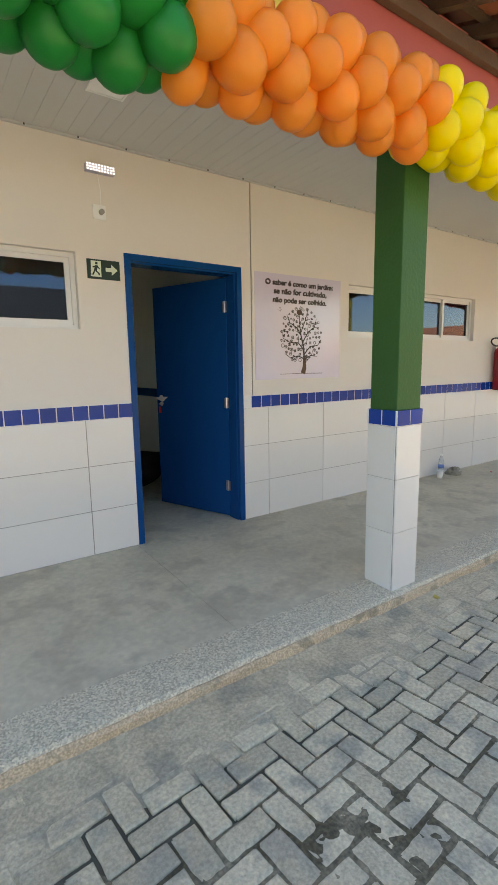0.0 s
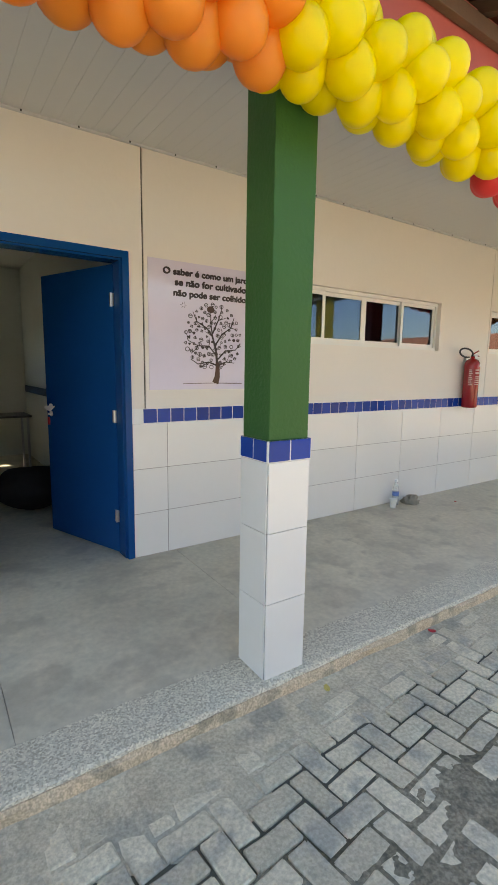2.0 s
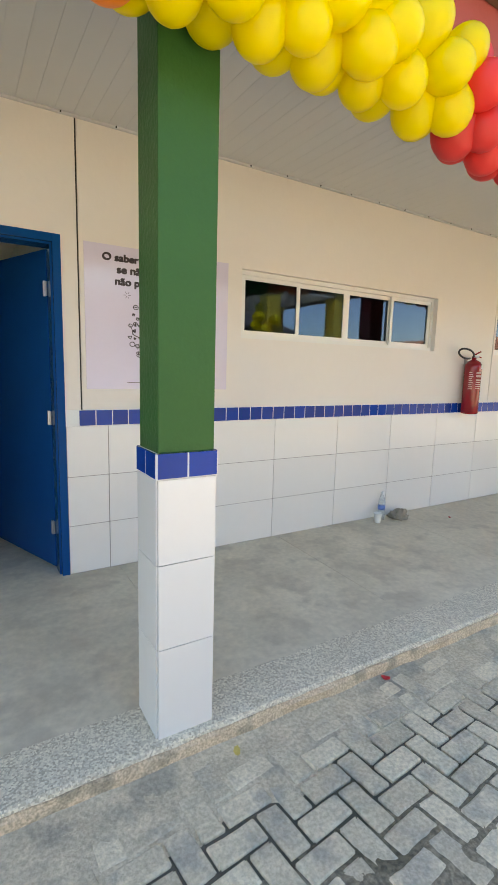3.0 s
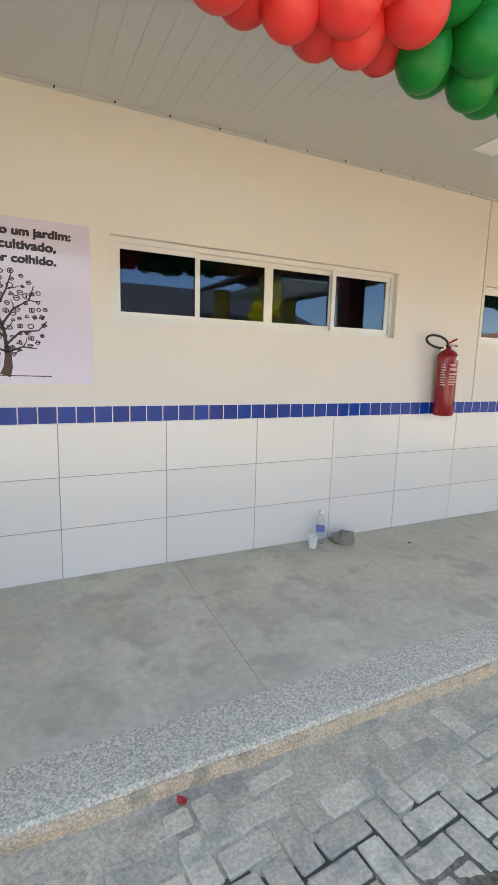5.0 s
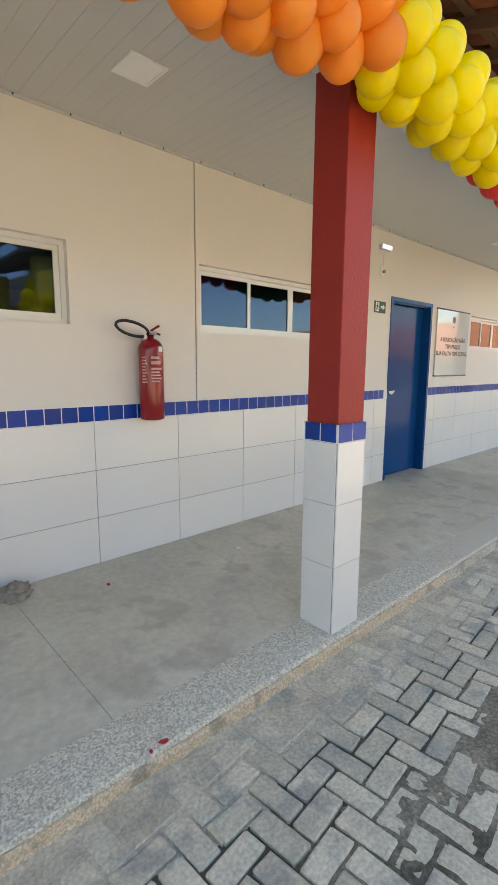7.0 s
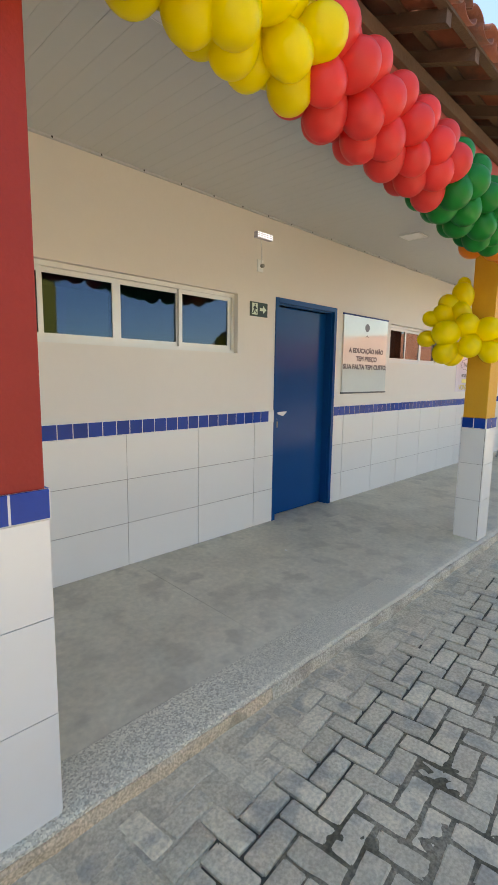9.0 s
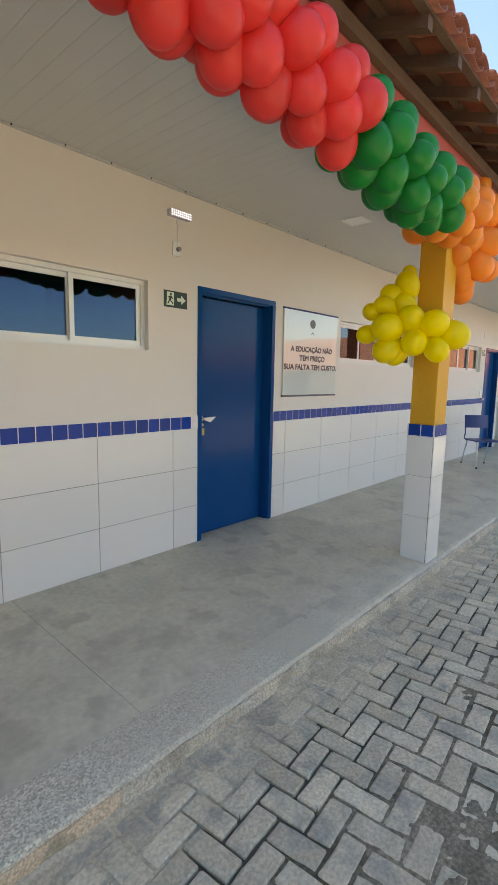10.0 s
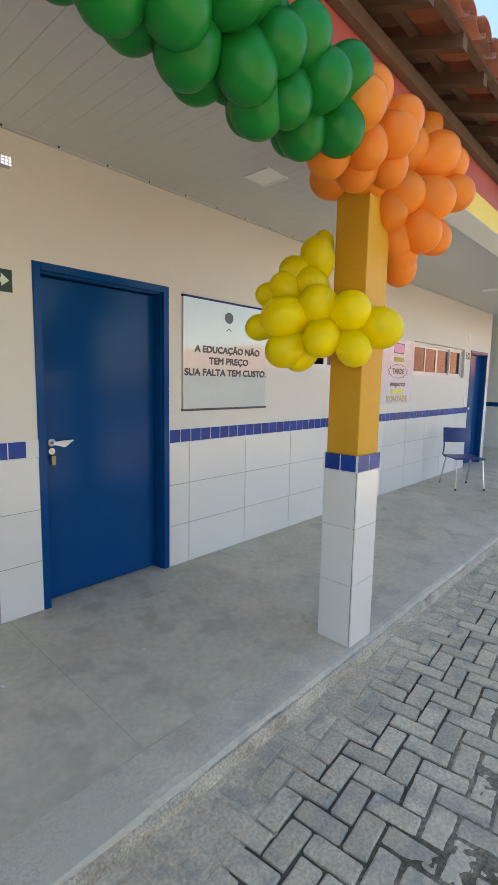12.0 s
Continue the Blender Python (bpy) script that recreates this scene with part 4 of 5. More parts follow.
def poster_pastel():
    x0, x1, z0, z1 = 14.19, 15.06, 1.30, 2.12
    p = thing("poster", (0, 0, 0), "pastel-coloured vinyl poster with bright hand-lettered lines", "poster")
    y = WALL - 0.003
    box_part("sheet", p, M_POSTER3, x0, x1, y, WALL - 0.0005, z0, z1)
    cx = (x0 + x1) / 2
    bm = bmesh.new()
    for a in ((cx - 0.14, cx + 0.14, 2.065, 2.075), (cx - 0.14, cx + 0.14, 1.945, 1.955), (cx - 0.14, cx - 0.13, 1.955, 2.065), (cx + 0.13, cx + 0.14, 1.955, 2.065)):
        add_box(bm, a[0], a[1], y - 0.001, y, a[2], a[3])
    part("box_outline", bm, M_CHAIR, p, "blue box outline")
    box_part("box_fill", p, M_PINK, cx - 0.13, cx + 0.13, y - 0.0008, y, 1.955, 2.065)
    box_part("printed_line", p, M_LEAF, cx - 0.14, cx + 0.15, y - 0.001, y, 1.84, 1.90)
    bm = bmesh.new()
    n = 44
    for k in range(n):
        a0, a1 = 2 * math.pi * k / n, 2 * math.pi * (k + 1) / n
        r0, r1 = 1 + 0.09 * math.sin(11 * a0), 1 + 0.09 * math.sin(11 * a1)
        add_slab(bm, [(cx + 0.27 * q * math.cos(a), 1.72 + 0.088 * q * math.sin(a)) for a, q in ((a0, r0), (a1, r1), (a1, r1 - 0.07), (a0, r0 - 0.07))], y - 0.001, y)
    part("cloud_outline", bm, M_INK2, p, "dark wavy cloud outline")
    text_part("lettering", "TARDE", 0.33, cx, y - 0.0012, 1.69, M_INK2, p, 0.0036)
    text_part("lettering", "enquanto", 0.42, cx, y - 0.0012, 1.53, M_INK2, p, 0.002)
    box_part("printed_line", p, M_LIME, cx - 0.19, cx + 0.19, y - 0.0008, y, 1.435, 1.495)
    text_part("lettering", "VONTADE", 0.60, cx, y - 0.0012, 1.33, M_LEAF, p, 0.005)


poster_pastel()


# ---- balloon garland ----
def balloon_mesh(name, r, material):
    bm = bmesh.new()
    seg, rows = 22, 15
    prof = []
    for i in range(rows + 1):
        a = math.pi * i / rows
        z = math.cos(a)
        rad = math.sin(a) * (1.0 - 0.10 * (1 - z) / 2 * 1.2)
        prof.append((max(rad, 0.0) * r, (z * 1.15 - (0.16 * ((1 - z) / 2) ** 3)) * r))
    prof[-1] = (0.09 * r, prof[-1][1])
    prof.append((0.13 * r, prof[-1][1] - 0.09 * r))
    top = bm.verts.new((0, 0, prof[0][1]))
    rings = [[bm.verts.new((q * math.cos(2 * math.pi * k / seg), q * math.sin(2 * math.pi * k / seg), z)) for k in range(seg)] for q, z in prof[1:]]
    for k in range(seg):
        bm.faces.new((top, rings[0][k], rings[0][(k + 1) % seg]))
    for a, b in zip(rings, rings[1:]):
        for k in range(seg):
            bm.faces.new((a[k], b[k], b[(k + 1) % seg], a[(k + 1) % seg]))
    return mesh_of(name, bm, material, True)


COLOURS = [(1.60, M_BGREEN), (2.87, M_BORANGE), (4.04, M_BYELLOW), (4.78, M_BRED), (5.60, M_BGREEN), (6.80, M_BORANGE),
           (8.12, M_BYELLOW), (9.27, M_BRED), (10.29, M_BGREEN), (99, M_BORANGE)]
BOTTOM = [(0.2, 2.26), (1.3, 2.26), (2.0, 2.30), (2.9, 2.355), (3.5, 2.35), (4.35, 2.28), (5.1, 2.26), (5.74, 2.335), (6.2, 2.37), (6.5, 2.42), (6.8, 2.475), (7.5, 2.445),
          (8.06, 2.42), (8.7, 2.39), (9.5, 2.345), (9.9, 2.29), (10.9, 2.33)]
BALLOONS = {m.name: balloon_mesh("balloon", 0.095, m) for m in (M_BGREEN, M_BORANGE, M_BYELLOW, M_BRED)}


def garland_bottom(x):
    for (a, za), (b, zb) in zip(BOTTOM, BOTTOM[1:]):
        if x <= b:
            f = max(0.0, (x - a) / (b - a))
            return za + (zb - za) * f
    return BOTTOM[-1][1]


def set_balloon(parent, colour, c, axis, size):
    ob = new("balloon", BALLOONS[colour.name])
    ob.parent = parent
    ob.matrix_basis = Matrix.Translation(c) @ Vector(axis).to_track_quat("Z", "Y").to_matrix().to_4x4() @ Matrix.Diagonal((size, size, size, 1))
    return ob


def garland():
    g = thing("balloon_garland", (0, 0, 0), "thick garland of green, orange, yellow and red balloons along the beam", "balloons")
    rng = random.Random(11)
    x, i = 0.70, 0
    while x < 10.78:
        m = next(c for lim, c in COLOURS if x < lim)
        cz, cy = garland_bottom(x) + 0.238, 1.50
        for k in range(4):
            a = radians(45 * (i % 2) + 90 * k + 8 + rng.uniform(-10, 10))
            d = Vector((rng.uniform(-0.22, 0.22), math.cos(a), math.sin(a))).normalized()
            s = rng.uniform(0.91, 1.05)
            set_balloon(g, m, Vector((x, cy, cz)) + d * 0.106, d, s)
        x += 0.115
        i += 1
    return g


garland_ob = garland()


def bunch(name, label, rows, colour, core, size):
    g = thing(name, (0, 0, 0), label, "balloons")
    for x, y, z, r in rows:
        d = Vector((x, y, z)) - Vector(core)
        set_balloon(g, colour, (x, y, z), d.normalized(), size * r / 0.095)
    return g


bunch("balloon_bunch", "hanging bunch of orange balloons at the garland's end, against the column", [(11.39, 1.94, 3.18, 0.092), (11.56, 1.82, 3.15, 0.094), (11.68, 1.75, 3.07, 0.091), (11.42, 1.81, 3.06, 0.086), (11.26, 1.80, 2.85, 0.100), (10.98, 1.84, 2.68, 0.094), (10.97, 1.92, 2.61, 0.085), (11.05, 1.74, 2.60, 0.092), (11.34, 1.69, 2.81, 0.094), (11.50, 1.60, 2.81, 0.106), (11.70, 1.60, 2.83, 0.090), (11.25, 1.67, 2.56, 0.102), (11.21, 1.71, 2.48, 0.092), (11.41, 1.58, 2.56, 0.104), (11.66, 1.54, 2.65, 0.088), (11.36, 1.60, 2.39, 0.094), (11.50, 1.59, 2.39, 0.086), (11.31, 1.72, 2.37, 0.095), (11.37, 1.72, 2.30, 0.091), (11.41, 1.73, 2.23, 0.085)], M_BORANGE, (11.3, 1.85, 2.6), 1.22)
bunch("balloon_bunch", "bunch of yellow balloons tied round the mustard column", [(10.89, 1.93, 2.21, 0.080), (10.74, 2.12, 2.01, 0.061), (10.77, 2.03, 2.04, 0.076), (10.82, 2.01, 2.12, 0.077), (10.67, 1.96, 1.88, 0.096), (10.84, 1.92, 2.05, 0.079), (10.79, 1.84, 1.94, 0.092), (10.67, 2.12, 1.84, 0.064), (10.70, 1.97, 1.73, 0.088), (10.77, 1.80, 1.78, 0.086), (10.85, 1.70, 1.91, 0.091), (10.85, 1.67, 1.73, 0.079), (11.00, 1.62, 1.84, 0.097), (11.40, 1.82, 2.21, 0.067), (11.00, 1.97, 2.31, 0.052), (10.79, 1.94, 1.71, 0.080)], M_BYELLOW, (10.95, 1.85, 1.9), 1.16)
rng_far = random.Random(31)
for k in range(16):
    a, h = k * 2.4, rng_far.uniform(-0.32, 0.32)
    d = Vector((math.cos(a), math.sin(a), h * 1.5))
    set_balloon(far_bunch, M_BYELLOW, Vector((8.36, -2.70, 2.42 + h)) + d * 0.22, d.normalized(), 1.15)
bm = bmesh.new()
add_tube(bm, [(0.3, 1.50, 2.50), (3.1, 1.5, 2.59), (5.1, 1.5, 2.49), (7.1, 1.5, 2.69), (9.6, 1.5, 2.56), (10.9, 1.5, 2.56)], 0.004, 6)
part("string", bm, M_WHITE, garland_ob)


# ---- blue chair ----
def chair(x, y, rz):
    c = thing("school_chair", (x, y, floor_z(y)), "blue plastic school chair with grey metal legs on the veranda", "chair")
    c.rotation_euler = (0, 0, radians(rz))
    bm = bmesh.new()
    add_box(bm, -0.21, 0.21, -0.20, 0.21, 0.425, 0.445, 0.009)
    part("seat", bm, M_CHAIR, c)
    bm = bmesh.new()
    n = 10
    for s in range(n):
        a, b = -0.20 + 0.4 * s / n, -0.20 + 0.4 * (s + 1) / n
        ya, yb = 0.225 - 1.1 * (a * a - 0.04) * -0.5, 0.225 - 1.1 * (b * b - 0.04) * -0.5
        vs = [bm.verts.new(p) for p in ((a, ya, 0.62), (b, yb, 0.62), (b, yb + 0.014, 0.62), (a, ya + 0.014, 0.62),
                                        (a, ya + 0.03, 0.83), (b, yb + 0.03, 0.83), (b, yb + 0.044, 0.83), (a, ya + 0.044, 0.83))]
        for q in ((0, 1, 5, 4), (2, 3, 7, 6), (4, 5, 6, 7), (0, 3, 2, 1)):
            bm.faces.new([vs[k] for k in q])
        if s in (0, n - 1):
            bm.faces.new([vs[k] for k in ((0, 4, 7, 3) if s == 0 else (1, 2, 6, 5))])
    bmesh.ops.remove_doubles(bm, verts=bm.verts, dist=0.0005)
    part("backrest", bm, M_CHAIR, c)
    for sx in (-1, 1):
        bm = bmesh.new()
        add_tube(bm, [(sx * 0.19, 0.16, 0.415), (sx * 0.195, 0.24, 0.44), (sx * 0.19, 0.225, 0.52), (sx * 0.18, 0.245, 0.72)], 0.010, 8)
        part("back_post", bm, M_CHAIR, c)
        for sy, dy in ((-0.17, -0.23), (0.15, 0.27)):
            bm = bmesh.new()
            add_tube(bm, [(sx * 0.17, sy * 0.6, 0.418), (sx * 0.185, sy, 0.405), (sx * 0.20, dy, 0.012)], 0.010, 8)
            leg = part("leg", bm, M_STEEL, c, "grey metal leg")
            bm = bmesh.new()
            add_tube(bm, [(sx * 0.20, dy, 0.0), (sx * 0.20, dy, 0.03)], 0.013, 8)
            part("foot_cap", bm, M_DARK, leg)


chair(15.72, 2.68, -45)


# ---- bottle, cup, cloth and litter on the veranda ----
def bottle(x, y):
    z = floor_z(y)
    b = thing("water_bottle", (x, y, z), "clear plastic water bottle with blue label, standing by the wall", "bottle")
    bm = bmesh.new()
    add_lathe(bm, [(0.026, 0.0), (0.033, 0.006), (0.033, 0.05), (0.031, 0.055), (0.033, 0.06), (0.033, 0.16), (0.026, 0.19), (0.014, 0.225), (0.014, 0.245)], (0, 0, 0), 24)
    part("body", bm, M_CLEAR, b, "clear body", True)
    bm = bmesh.new()
    add_lathe(bm, [(0.0338, 0.095), (0.0338, 0.135)], (0, 0, 0), 24)
    part("wrapper", bm, M_WRAP, b, "blue wrapper", True)
    bm = bmesh.new()
    add_lathe(bm, [(0.0155, 0.238), (0.0155, 0.256), (0.012, 0.26)], (0, 0, 0), 18)
    part("cap", bm, M_WHITE, b)


def cup(x, y):
    c = thing("plastic_cup", (x, y, floor_z(y)), "white disposable plastic cup standing on the floor", "cup")
    bm = bmesh.new()
    add_lathe(bm, [(0.026, 0.0), (0.030, 0.03), (0.037, 0.088), (0.039, 0.090), (0.035, 0.088), (0.028, 0.03), (0.02, 0.006)], (0, 0, 0), 24)
    part("body", bm, M_WHITE, c, smooth=True)


def cloth(x, y):
    bm = bmesh.new()
    bmesh.ops.create_icosphere(bm, subdivisions=4, radius=1.0)
    for v in bm.verts:
        n = noise.noise(v.co * 1.7 + Vector((3, 1, 0))) + 0.9 * noise.noise(v.co * 4.1) + 0.5 * noise.noise(v.co * 8.7)
        v.co = Vector((v.co.x * 0.09, v.co.y * 0.065, max(v.co.z, -0.35) * 0.06 + 0.02)) * (1 + 0.42 * n)
        v.co.z = max(v.co.z, 0.0)
    ob = new("cloth_rag", mesh_of("cloth_rag", bm, M_CLOTH, True))
    ob.location = (x, y, floor_z(y))
    tagged(ob, "crumpled grey-brown rag lying by the wall", "rag")


bottle(5.70, 3.145)
cup(5.60, 3.09)
cloth(5.885, 3.10)


def scrap(name, x, y, z, s, material, label, seed):
    bm = bmesh.new()
    rng = random.Random(seed)
    n = 7
    pts = [(s * rng.uniform(0.6, 1.1) * math.cos(2 * math.pi * k / n), s * rng.uniform(0.4, 0.8) * math.sin(2 * math.pi * k / n)) for k in range(n)]
    a = [bm.verts.new((p, q, 0.001)) for p, q in pts]
    b = [bm.verts.new((p, q, 0.004 + 0.25 * s * abs(rng.gauss(0, 0.5)))) for p, q in pts]
    ca, cb = bm.verts.new((0, 0, 0.001)), bm.verts.new((0, 0, 0.006))
    for k in range(n):
        j = (k + 1) % n
        bm.faces.new((a[j], a[k], ca))
        bm.faces.new((b[k], b[j], cb))
        bm.faces.new((a[k], a[j], b[j], b[k]))
    ob = new(name, mesh_of(name, bm, material))
    ob.location = (x, y, z)
    ob.rotation_euler = (0, 0, rng.uniform(0, 6))
    tagged(ob, label, name.replace("_", " "))


scrap("petal", 4.115, 1.60, 0.006, 0.026, M_PETAL, "red flower petal on the paving", 1)
scrap("petal", 5.96, 1.67, 0.080, 0.020, M_PETAL, "red petal bits on the terrazzo edge", 2)
scrap("petal", 5.90, 1.66, 0.080, 0.012, M_PETAL, "red petal bits on the terrazzo edge", 7)
scrap("petal", 6.366, 2.90, floor_z(2.9), 0.018, M_PETAL, "red petal on the concrete floor", 3)
scrap("dry_leaf", 3.262, 1.565, 0.006, 0.026, M_LEAF, "small yellow dry leaf on the paving", 4)
scrap("dry_leaf", 5.453, 1.10, 0.006, 0.03, M_LEAF, "pale yellow dry leaf on the paving blocks", 14)
scrap("paper_scrap", 7.34, 2.81, floor_z(2.81), 0.03, M_WHITE, "crumpled white paper scrap on the floor", 5)
scrap("paper_scrap", 9.50, 2.65, floor_z(2.65), 0.012, M_WHITE, "tiny white paper bit on the floor", 6)
scrap("paper_scrap", 10.15, 2.45, floor_z(2.45), 0.010, M_WHITE, "tiny white paper bit on the floor", 8)


def cover_slab():
    c = thing("cover_slab", (7.31, 0.54, 0.0), "pale concrete inspection cover slab set in the paving", "cover")
    c.rotation_euler = (0, 0, radians(4))
    bm = bmesh.new()
    add_box(bm, -0.31, 0.31, -0.31, 0.31, -0.05, 0.012, 0.006)
    part("slab", bm, M_CONC2, c)
    for x, y in ((-0.16, 0.20), (0.16, -0.20)):
        bm = bmesh.new()
        add_tube(bm, [(x, y, 0.009), (x, y, 0.0135)], 0.014, 14)
        part("lifting_hole", bm, M_JOINT, c, "dark lifting hole")


cover_slab()


# ---- dark things in the first room ----
def bean_bag(x, y):
    bm = bmesh.new()
    bmesh.ops.create_icosphere(bm, subdivisions=4, radius=1.0)
    for v in bm.verts:
        n = noise.noise(v.co * 1.3 + Vector((7, 2, 0)))
        z = v.co.z
        v.co = Vector((v.co.x * 0.36, v.co.y * 0.33, (z * 0.5 + 0.5) ** 0.8 * 0.42)) * (1 + 0.16 * n)
        v.co.z = max(v.co.z, 0)
    ob = new("bean_bag", mesh_of("bean_bag", bm, M_BAG, True))
    ob.location = (x, y, FLOOR_IN)
    tagged(ob, "slumped black bag on the floor of the dark room", "bag")


bean_bag(2.62, 4.85)


def desk(x, y):
    d = thing("school_desk", (x, y, FLOOR_IN), "dark school desk in the unlit room", "desk")
    bm = bmesh.new()
    add_box(bm, -0.35, 0.35, -0.25, 0.25, 0.72, 0.745, 0.005)
    part("desktop", bm, M_DARK, d)
    for sx in (-1, 1):
        for sy in (-1, 1):
            bm = bmesh.new()
            add_tube(bm, [(sx * 0.31, sy * 0.21, 0.0), (sx * 0.31, sy * 0.21, 0.72)], 0.014, 8)
            part("leg", bm, M_STEEL, d)


desk(2.55, 6.6)

# ---- many small pieces: wall tiles, pavers, roof tiles ----
TILE_ROWS = [(0.138, 0.4495), (0.454, 0.7675), (0.772, 1.0865)]


def wall_tiles():
    box_part("grout_bed", wall_north, M_GROUT, X0, DOORS[0][0], WALL - 0.004, WALL - 0.001, 0.10, 1.087)
    box_part("grout_bed", wall_north, M_GROUT, DOORS[0][1], DOORS[1][0], WALL - 0.004, WALL - 0.001, 0.10, 1.087)
    box_part("grout_bed", wall_north, M_GROUT, DOORS[1][1], DOORS[2][0], WALL - 0.004, WALL - 0.001, 0.10, 1.087)
    for a, b in ((X0, DOORS[0][0]), (DOORS[0][1], DOORS[1][0]), (DOORS[1][1], DOORS[2][0]), (DOORS[2][1], X1)):
        box_part("band_bed", wall_north, M_GROUTW, a, b, WALL - 0.0072, WALL - 0.001, 1.0875, 1.191)
    runs = [[1.683 - 0.6475 * k for k in range(7, -1, -1)] + [DOORS[0][0]],
            [DOORS[0][1]] + [3.232 + 0.6468 * k for k in range(11)] + [DOORS[1][0]],
            [DOORS[1][1]] + [11.11 + 0.638 * k for k in range(10)] + [DOORS[2][0]], [DOORS[2][1], X1]]
    cache = {}
    for xs in runs:
        for a, b in zip(xs, xs[1:]):
            if b - a < 0.03:
                continue
            for z0, z1 in TILE_ROWS:
                key = (round(b - a, 3), z0)
                if key not in cache:
                    bm = bmesh.new()
                    w = (b - a) / 2 - 0.0030
                    add_box(bm, -w, w, WALL - 0.0075, WALL - 0.0035, z0, z1)
                    cache[key] = mesh_of("tile", bm, M_TILE)
                ob = new("tile", cache[key])
                ob.parent = wall_north
                ob.location = ((a + b) / 2, 0.0006 * random.Random(int(a * 1000) + int(z0 * 100)).uniform(-1, 1), 0)
    bm = bmesh.new()
    add_box(bm, -0.0484, 0.0484, WALL - 0.0090, WALL - 0.0045, 1.0915, 1.1865)
    me = mesh_of("blue_tile", bm, M_BLUETILE)
    x = 3.6735 - 0.1035 * 26
    while x < DOORS[2][0] - 0.06:
        inside = any(d[0] - 0.045 < x + 0.05175 < d[1] + 0.045 for d in DOORS)
        if not inside:
            ob = new("blue_tile", me)
            ob.parent = wall_north
            ob.location = (x + 0.05175, 0, 0)
        x += 0.1035


wall_tiles()


def eave_tiles():
    cover = clay_tile_mesh("roof_tile", 0.088, 0.072, 0.46, True)
    channel = clay_tile_mesh("roof_tile", 0.080, 0.092, 0.46, False)
    rng = random.Random(21)
    pitch = 0.19
    n = int((21.5 - 1.0) / pitch)
    far_bits = []
    for i in range(n):
        x = 1.0 + i * pitch
        for row in range(3):
            y = 1.325 + row * 0.36 + rng.uniform(-0.012, 0.012)
            z = roof_z(y) + 0.085 + 0.012 * (row > 0)
            for me, dx, dz in ((channel, 0.0, 0.050), (cover, pitch / 2, 0.062)):
                m = Matrix.Translation((x + dx + rng.uniform(-0.006, 0.006), y, z + dz)) @ pose(0, 0, 0, 0, rng.uniform(-2, 2), rng.uniform(-1.5, 1.5))
                if row == 0 and 8.0 < x < 13.5:
                    ob = new("roof_tile", me)
                    ob.parent = roof
                    ob.matrix_basis = m
                else:
                    far_bits.append((me, m))
    verts, faces = [], []
    for me, m in far_bits:
        o = len(verts)
        verts += [tuple(m @ v.co) for v in me.vertices]
        faces += [tuple(o + i for i in p.vertices) for p in me.polygons]
    me = bpy.data.meshes.new("tile_rows")
    me.from_pydata(verts, [], faces)
    me.materials.append(M_CLAYS)
    for p in me.polygons:
        p.use_smooth = True
    ob = new("tile_rows", me)
    ob.parent = roof
    tagged(ob, "rows of old clay roof tiles", "", "", "stuff")


eave_tiles()

HB, HB_ANGLE, HB_GAP = 0.097, 5.0, 0.010


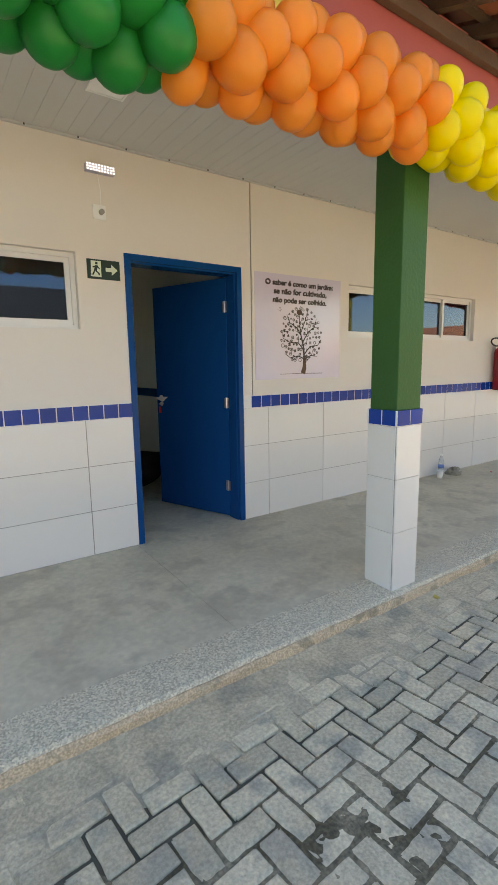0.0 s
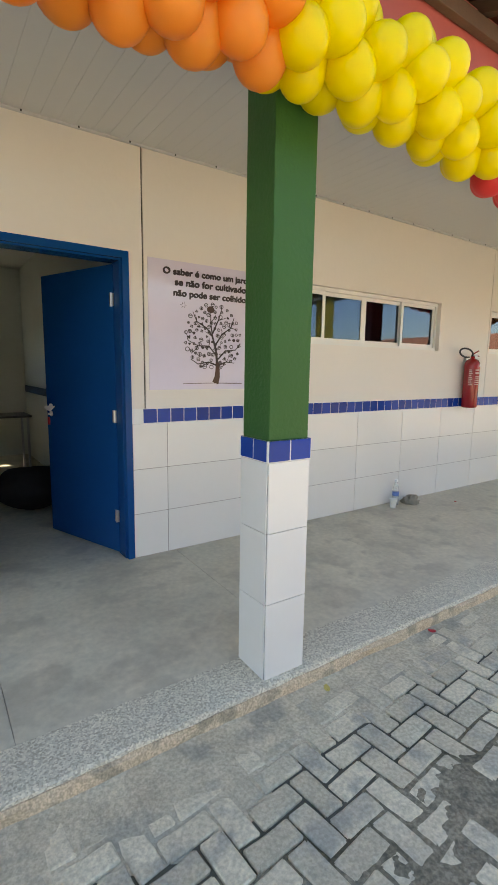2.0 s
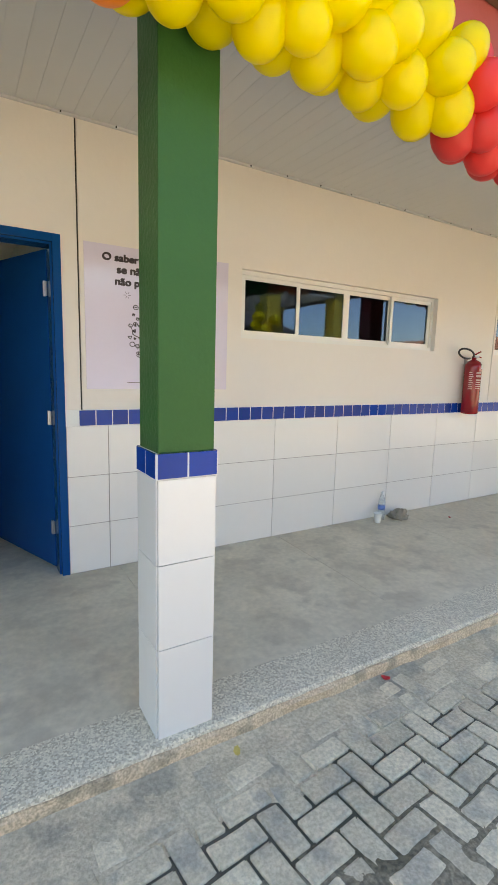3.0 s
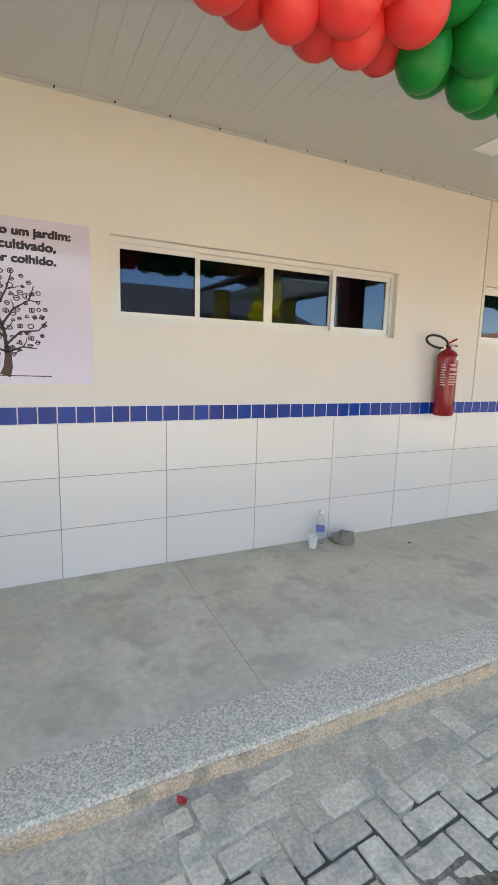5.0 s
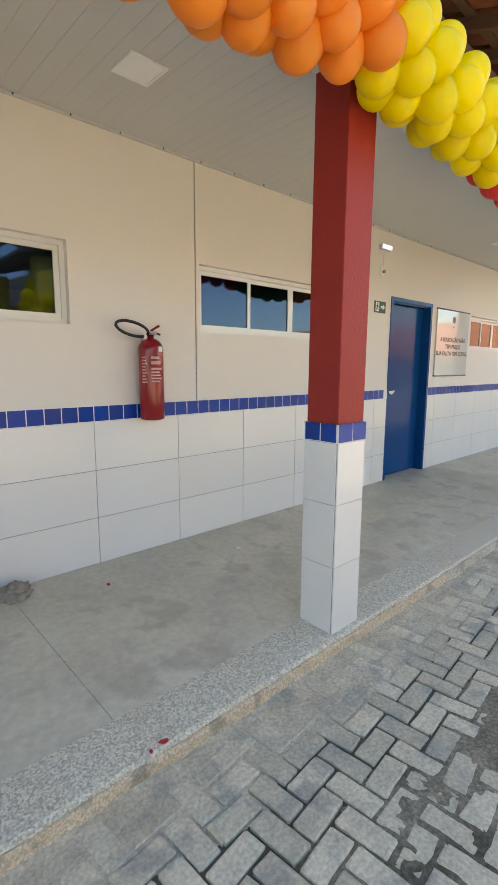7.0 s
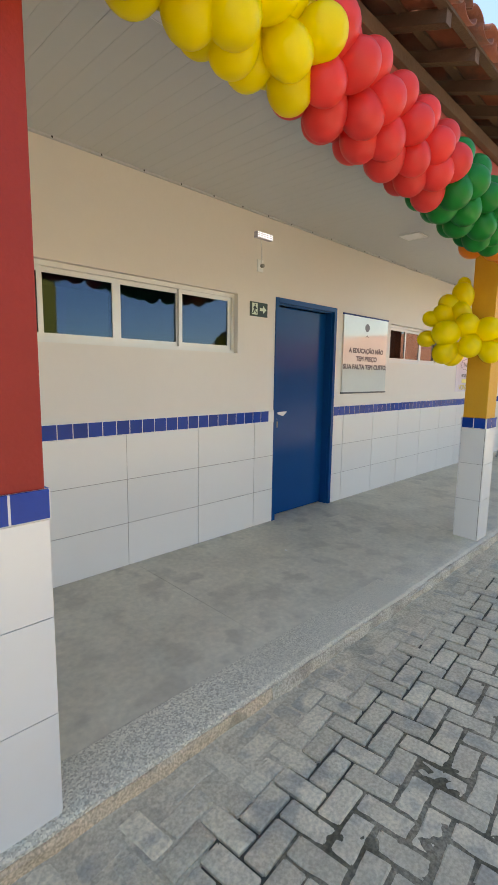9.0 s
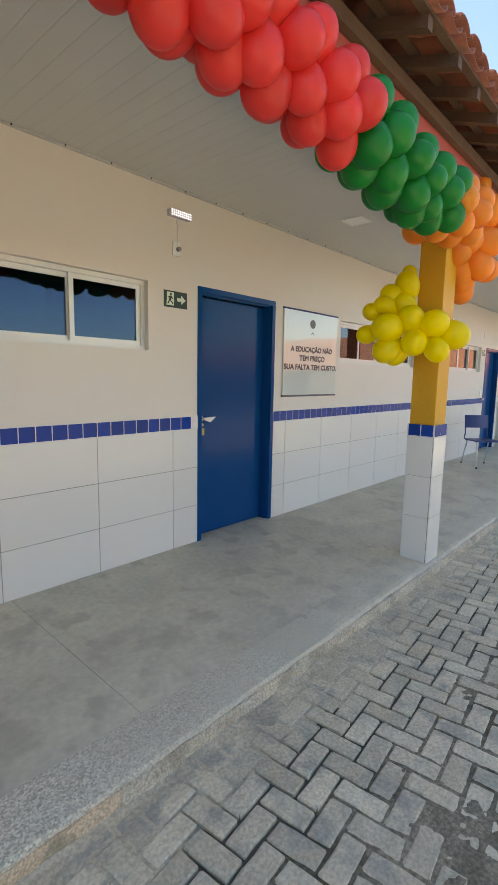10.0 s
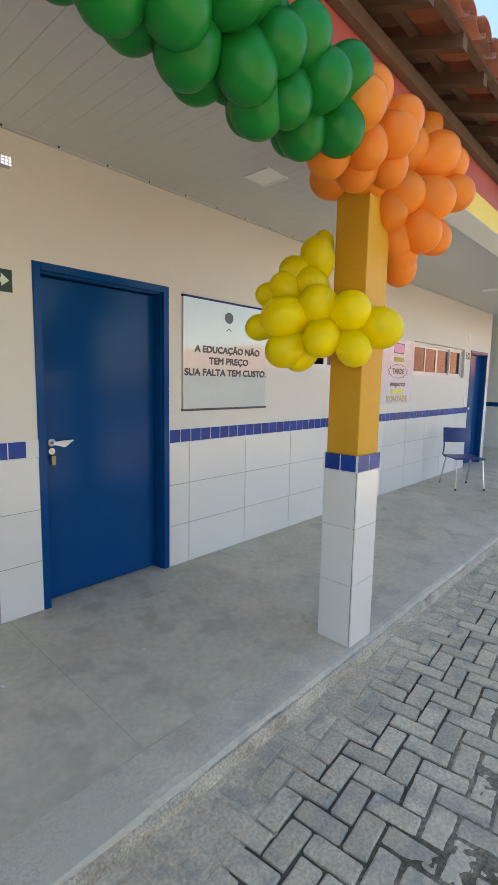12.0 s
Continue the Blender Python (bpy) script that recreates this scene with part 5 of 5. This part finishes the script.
def pavers():
    pav = thing("pavement", (0, 0, 0), "uneven grey concrete block paving in herringbone with sandy joints", "paving", "", "structure")
    rng = random.Random(4)
    cs, sn = math.cos(radians(HB_ANGLE)), math.sin(radians(HB_ANGLE))

    def block(w, d, r):
        """Corner-worn block, w by d, its top at 0."""
        top, low = [], []
        hw, hd = w / 2 - HB_GAP / 2, d / 2 - HB_GAP / 2
        out = []
        us = (-1, -0.93, -0.35, 0.3, 0.93) if w > d else (-1, -0.86, 0.86)
        ws = (-1, -0.86, 0.86) if w > d else (-1, -0.93, -0.3, 0.35, 0.93)
        ring = [(u, -1) for u in us] + [(1, v) for v in ws] + [(-u, 1) for u in us] + [(-1, -v) for v in ws]
        for u, v in ring:
            if abs(u) == 1 and abs(v) == 1:                       # worn corner
                c = rng.choice((0.003, 0.004, 0.005, 0.006, 0.009))
            else:                                                  # straight edge with a chip here and there
                c = rng.choice((0.0, 0.0, 0.0005, 0.0005, 0.001, 0.001, 0.0015, 0.004))
            x = u * hw - (math.copysign(c, u) if abs(u) == 1 else 0.0)
            y = v * hd - (math.copysign(c, v) if abs(v) == 1 else 0.0)
            out.append((x, y))
        vs = [(x - math.copysign(min(abs(x), rng.uniform(0.004, 0.008)), x), y - math.copysign(min(abs(y), rng.uniform(0.004, 0.008)), y), -rng.uniform(0, 0.001)) for x, y in out]
        vs += [(x, y, -0.005) for x, y in out] + [(x, y, -0.05) for x, y in out]
        n = len(out)
        fs = [tuple(range(n))]
        for k in range(n):
            j = (k + 1) % n
            fs += [(k + n, j + n, j, k), (k + 2 * n, j + 2 * n, j + n, k + n)]
        return vs, fs

    shapes = {o: [block(*((2 * HB, HB) if o == "h" else (HB, 2 * HB)), i) for i in range(7)] for o in "hv"}
    meshes = {}
    for o, l in shapes.items():
        meshes[o] = []
        for vs, fs in l:
            me = bpy.data.meshes.new("paver")
            me.from_pydata(vs, [], fs)
            me.materials.append(M_PAVER)
            meshes[o].append(me)
    verts, faces, singles = [], [], 0
    R = 130
    for i in range(-R, R):
        for j in range(-60, 60):
            k = (i - j) % 4
            if k not in (0, 3):
                continue
            o = "h" if k == 0 else "v"
            lx, ly = ((i + 1) * HB, (j + 0.5) * HB) if o == "h" else ((i + 0.5) * HB, (j + 1) * HB)
            x, y = 7.0 + lx * cs - ly * sn, lx * sn + ly * cs
            if not (-1.2 < x < 19.0 and -3.6 < y < 1.60):
                continue
            if 6.93 < x < 7.68 and 0.18 < y < 0.90:               # under the cover slab
                continue
            v = rng.randrange(7)
            sunk = (0.0055 if y < 1.35 else 0.003) * noise.noise((x * 1.1, y * 1.1, 2.0)) + rng.uniform(-0.003, 0.003)
            m = Matrix.Translation((x, y, sunk)) @ pose(0, 0, 0, rng.uniform(-1.0, 1.0), rng.uniform(-1.0, 1.0), HB_ANGLE + rng.uniform(-1.8, 1.8))
            near = 3.2 < x < 6.4 and 0.75 < y < 1.6 or 8.6 < x < 11.2 and 0.75 < y < 1.6
            if near and singles < 300:
                ob = new("paver", meshes[o][v])
                ob.parent = pav
                ob.matrix_basis = m
                singles += 1
            else:
                vs, fs = shapes[o][v]
                b = len(verts)
                verts += [tuple(m @ Vector(q)) for q in vs]
                faces += [tuple(b + q for q in f) for f in fs]
    me = bpy.data.meshes.new("paver_field")
    me.from_pydata(verts, [], faces)
    me.materials.append(M_PAVERS)
    ob = new("paver_field", me)
    ob.parent = pav
    tagged(ob, "field of grey concrete paving blocks", "", "", "stuff")


pavers()


def ground_cover(name, material, label, y0, y1, nx, ny, level):
    """Sand or dust lying on the blocks and in their joints; level(x, y) gives its height."""
    verts, faces = [], []
    for i in range(nx + 1):
        x = -1.2 + 15.6 * i / nx
        for j in range(ny + 1):
            y = y0 + (y1 - y0) * j / ny
            verts.append((x, y, level(x, y)))
    for i in range(nx):
        for j in range(ny):
            a = i * (ny + 1) + j
            faces.append((a, a + 1, a + ny + 2, a + ny + 1))
    me = bpy.data.meshes.new(name)
    me.from_pydata(verts, [], faces)
    me.materials.append(material)
    for p in me.polygons:
        p.use_smooth = True
    tagged(new(name, me), label, "sand", "", "stuff")


def kerb_dust_level(x, y):
    edge = 0.09 * noise.noise((x * 1.1, 3.0, 0.0)) + 0.07 * noise.noise((x * 4.0, 8.0, 0.0))
    edge += 0.06 * noise.noise((x * 2.0, y * 6.0, 5.0)) - 0.05 * math.exp(-((x - 7.75) / 0.6) ** 2) + 0.06 * (x > 8.2)
    near = min(1.0, max(0.0, (y - 1.23 - edge) / 0.25))
    cover = 0.0143 + 0.0035 * min(1.0, max(0.0, 3.4 - x))
    z = -0.017 + cover * near * near * (3 - 2 * near) + 0.010 * max(0.0, y - 1.585) / 0.07
    return z + 0.0030 * noise.noise((x * 5, y * 5, 4.0)) + 0.0015 * noise.noise((x * 26, y * 26, 2.0))


def joint_sand_level(x, y):
    edge = 0.16 * noise.noise((x * 0.8, 13.0, 0.0)) + 0.08 * noise.noise((x * 3.0, 18.0, 0.0))
    far = min(1.0, max(0.0, (1.17 + edge - y) / 0.22))
    patch = noise.noise((x * 0.9, y * 1.1, 1.0)) + 0.5 * noise.noise((x * 3.1, y * 3.1, 7.0))
    patch += 1.1 * math.exp(-((x - 7.35) / 0.55) ** 2 - ((y - 0.98) / 0.22) ** 2)
    z = -0.016 + 0.0130 * far + 0.0048 * far * patch
    z += 0.0034 * noise.noise((x * 11, y * 11, 4.0)) + 0.0030 * noise.noise((x * 31, y * 31, 2.0))
    if 6.95 < x < 7.66 and y < 0.87:
        z = min(z, 0.0)
    return min(z, 0.006)


ground_cover("kerb_dust", M_DUST, "pale grey-brown cement dust over the paving along the kerb", 1.655, 1.10, 700, 26, kerb_dust_level)
ground_cover("joint_sand", M_MOSS, "mossy brown sand filling the wide paving joints", 1.36, 0.0, 1150, 100, joint_sand_level)
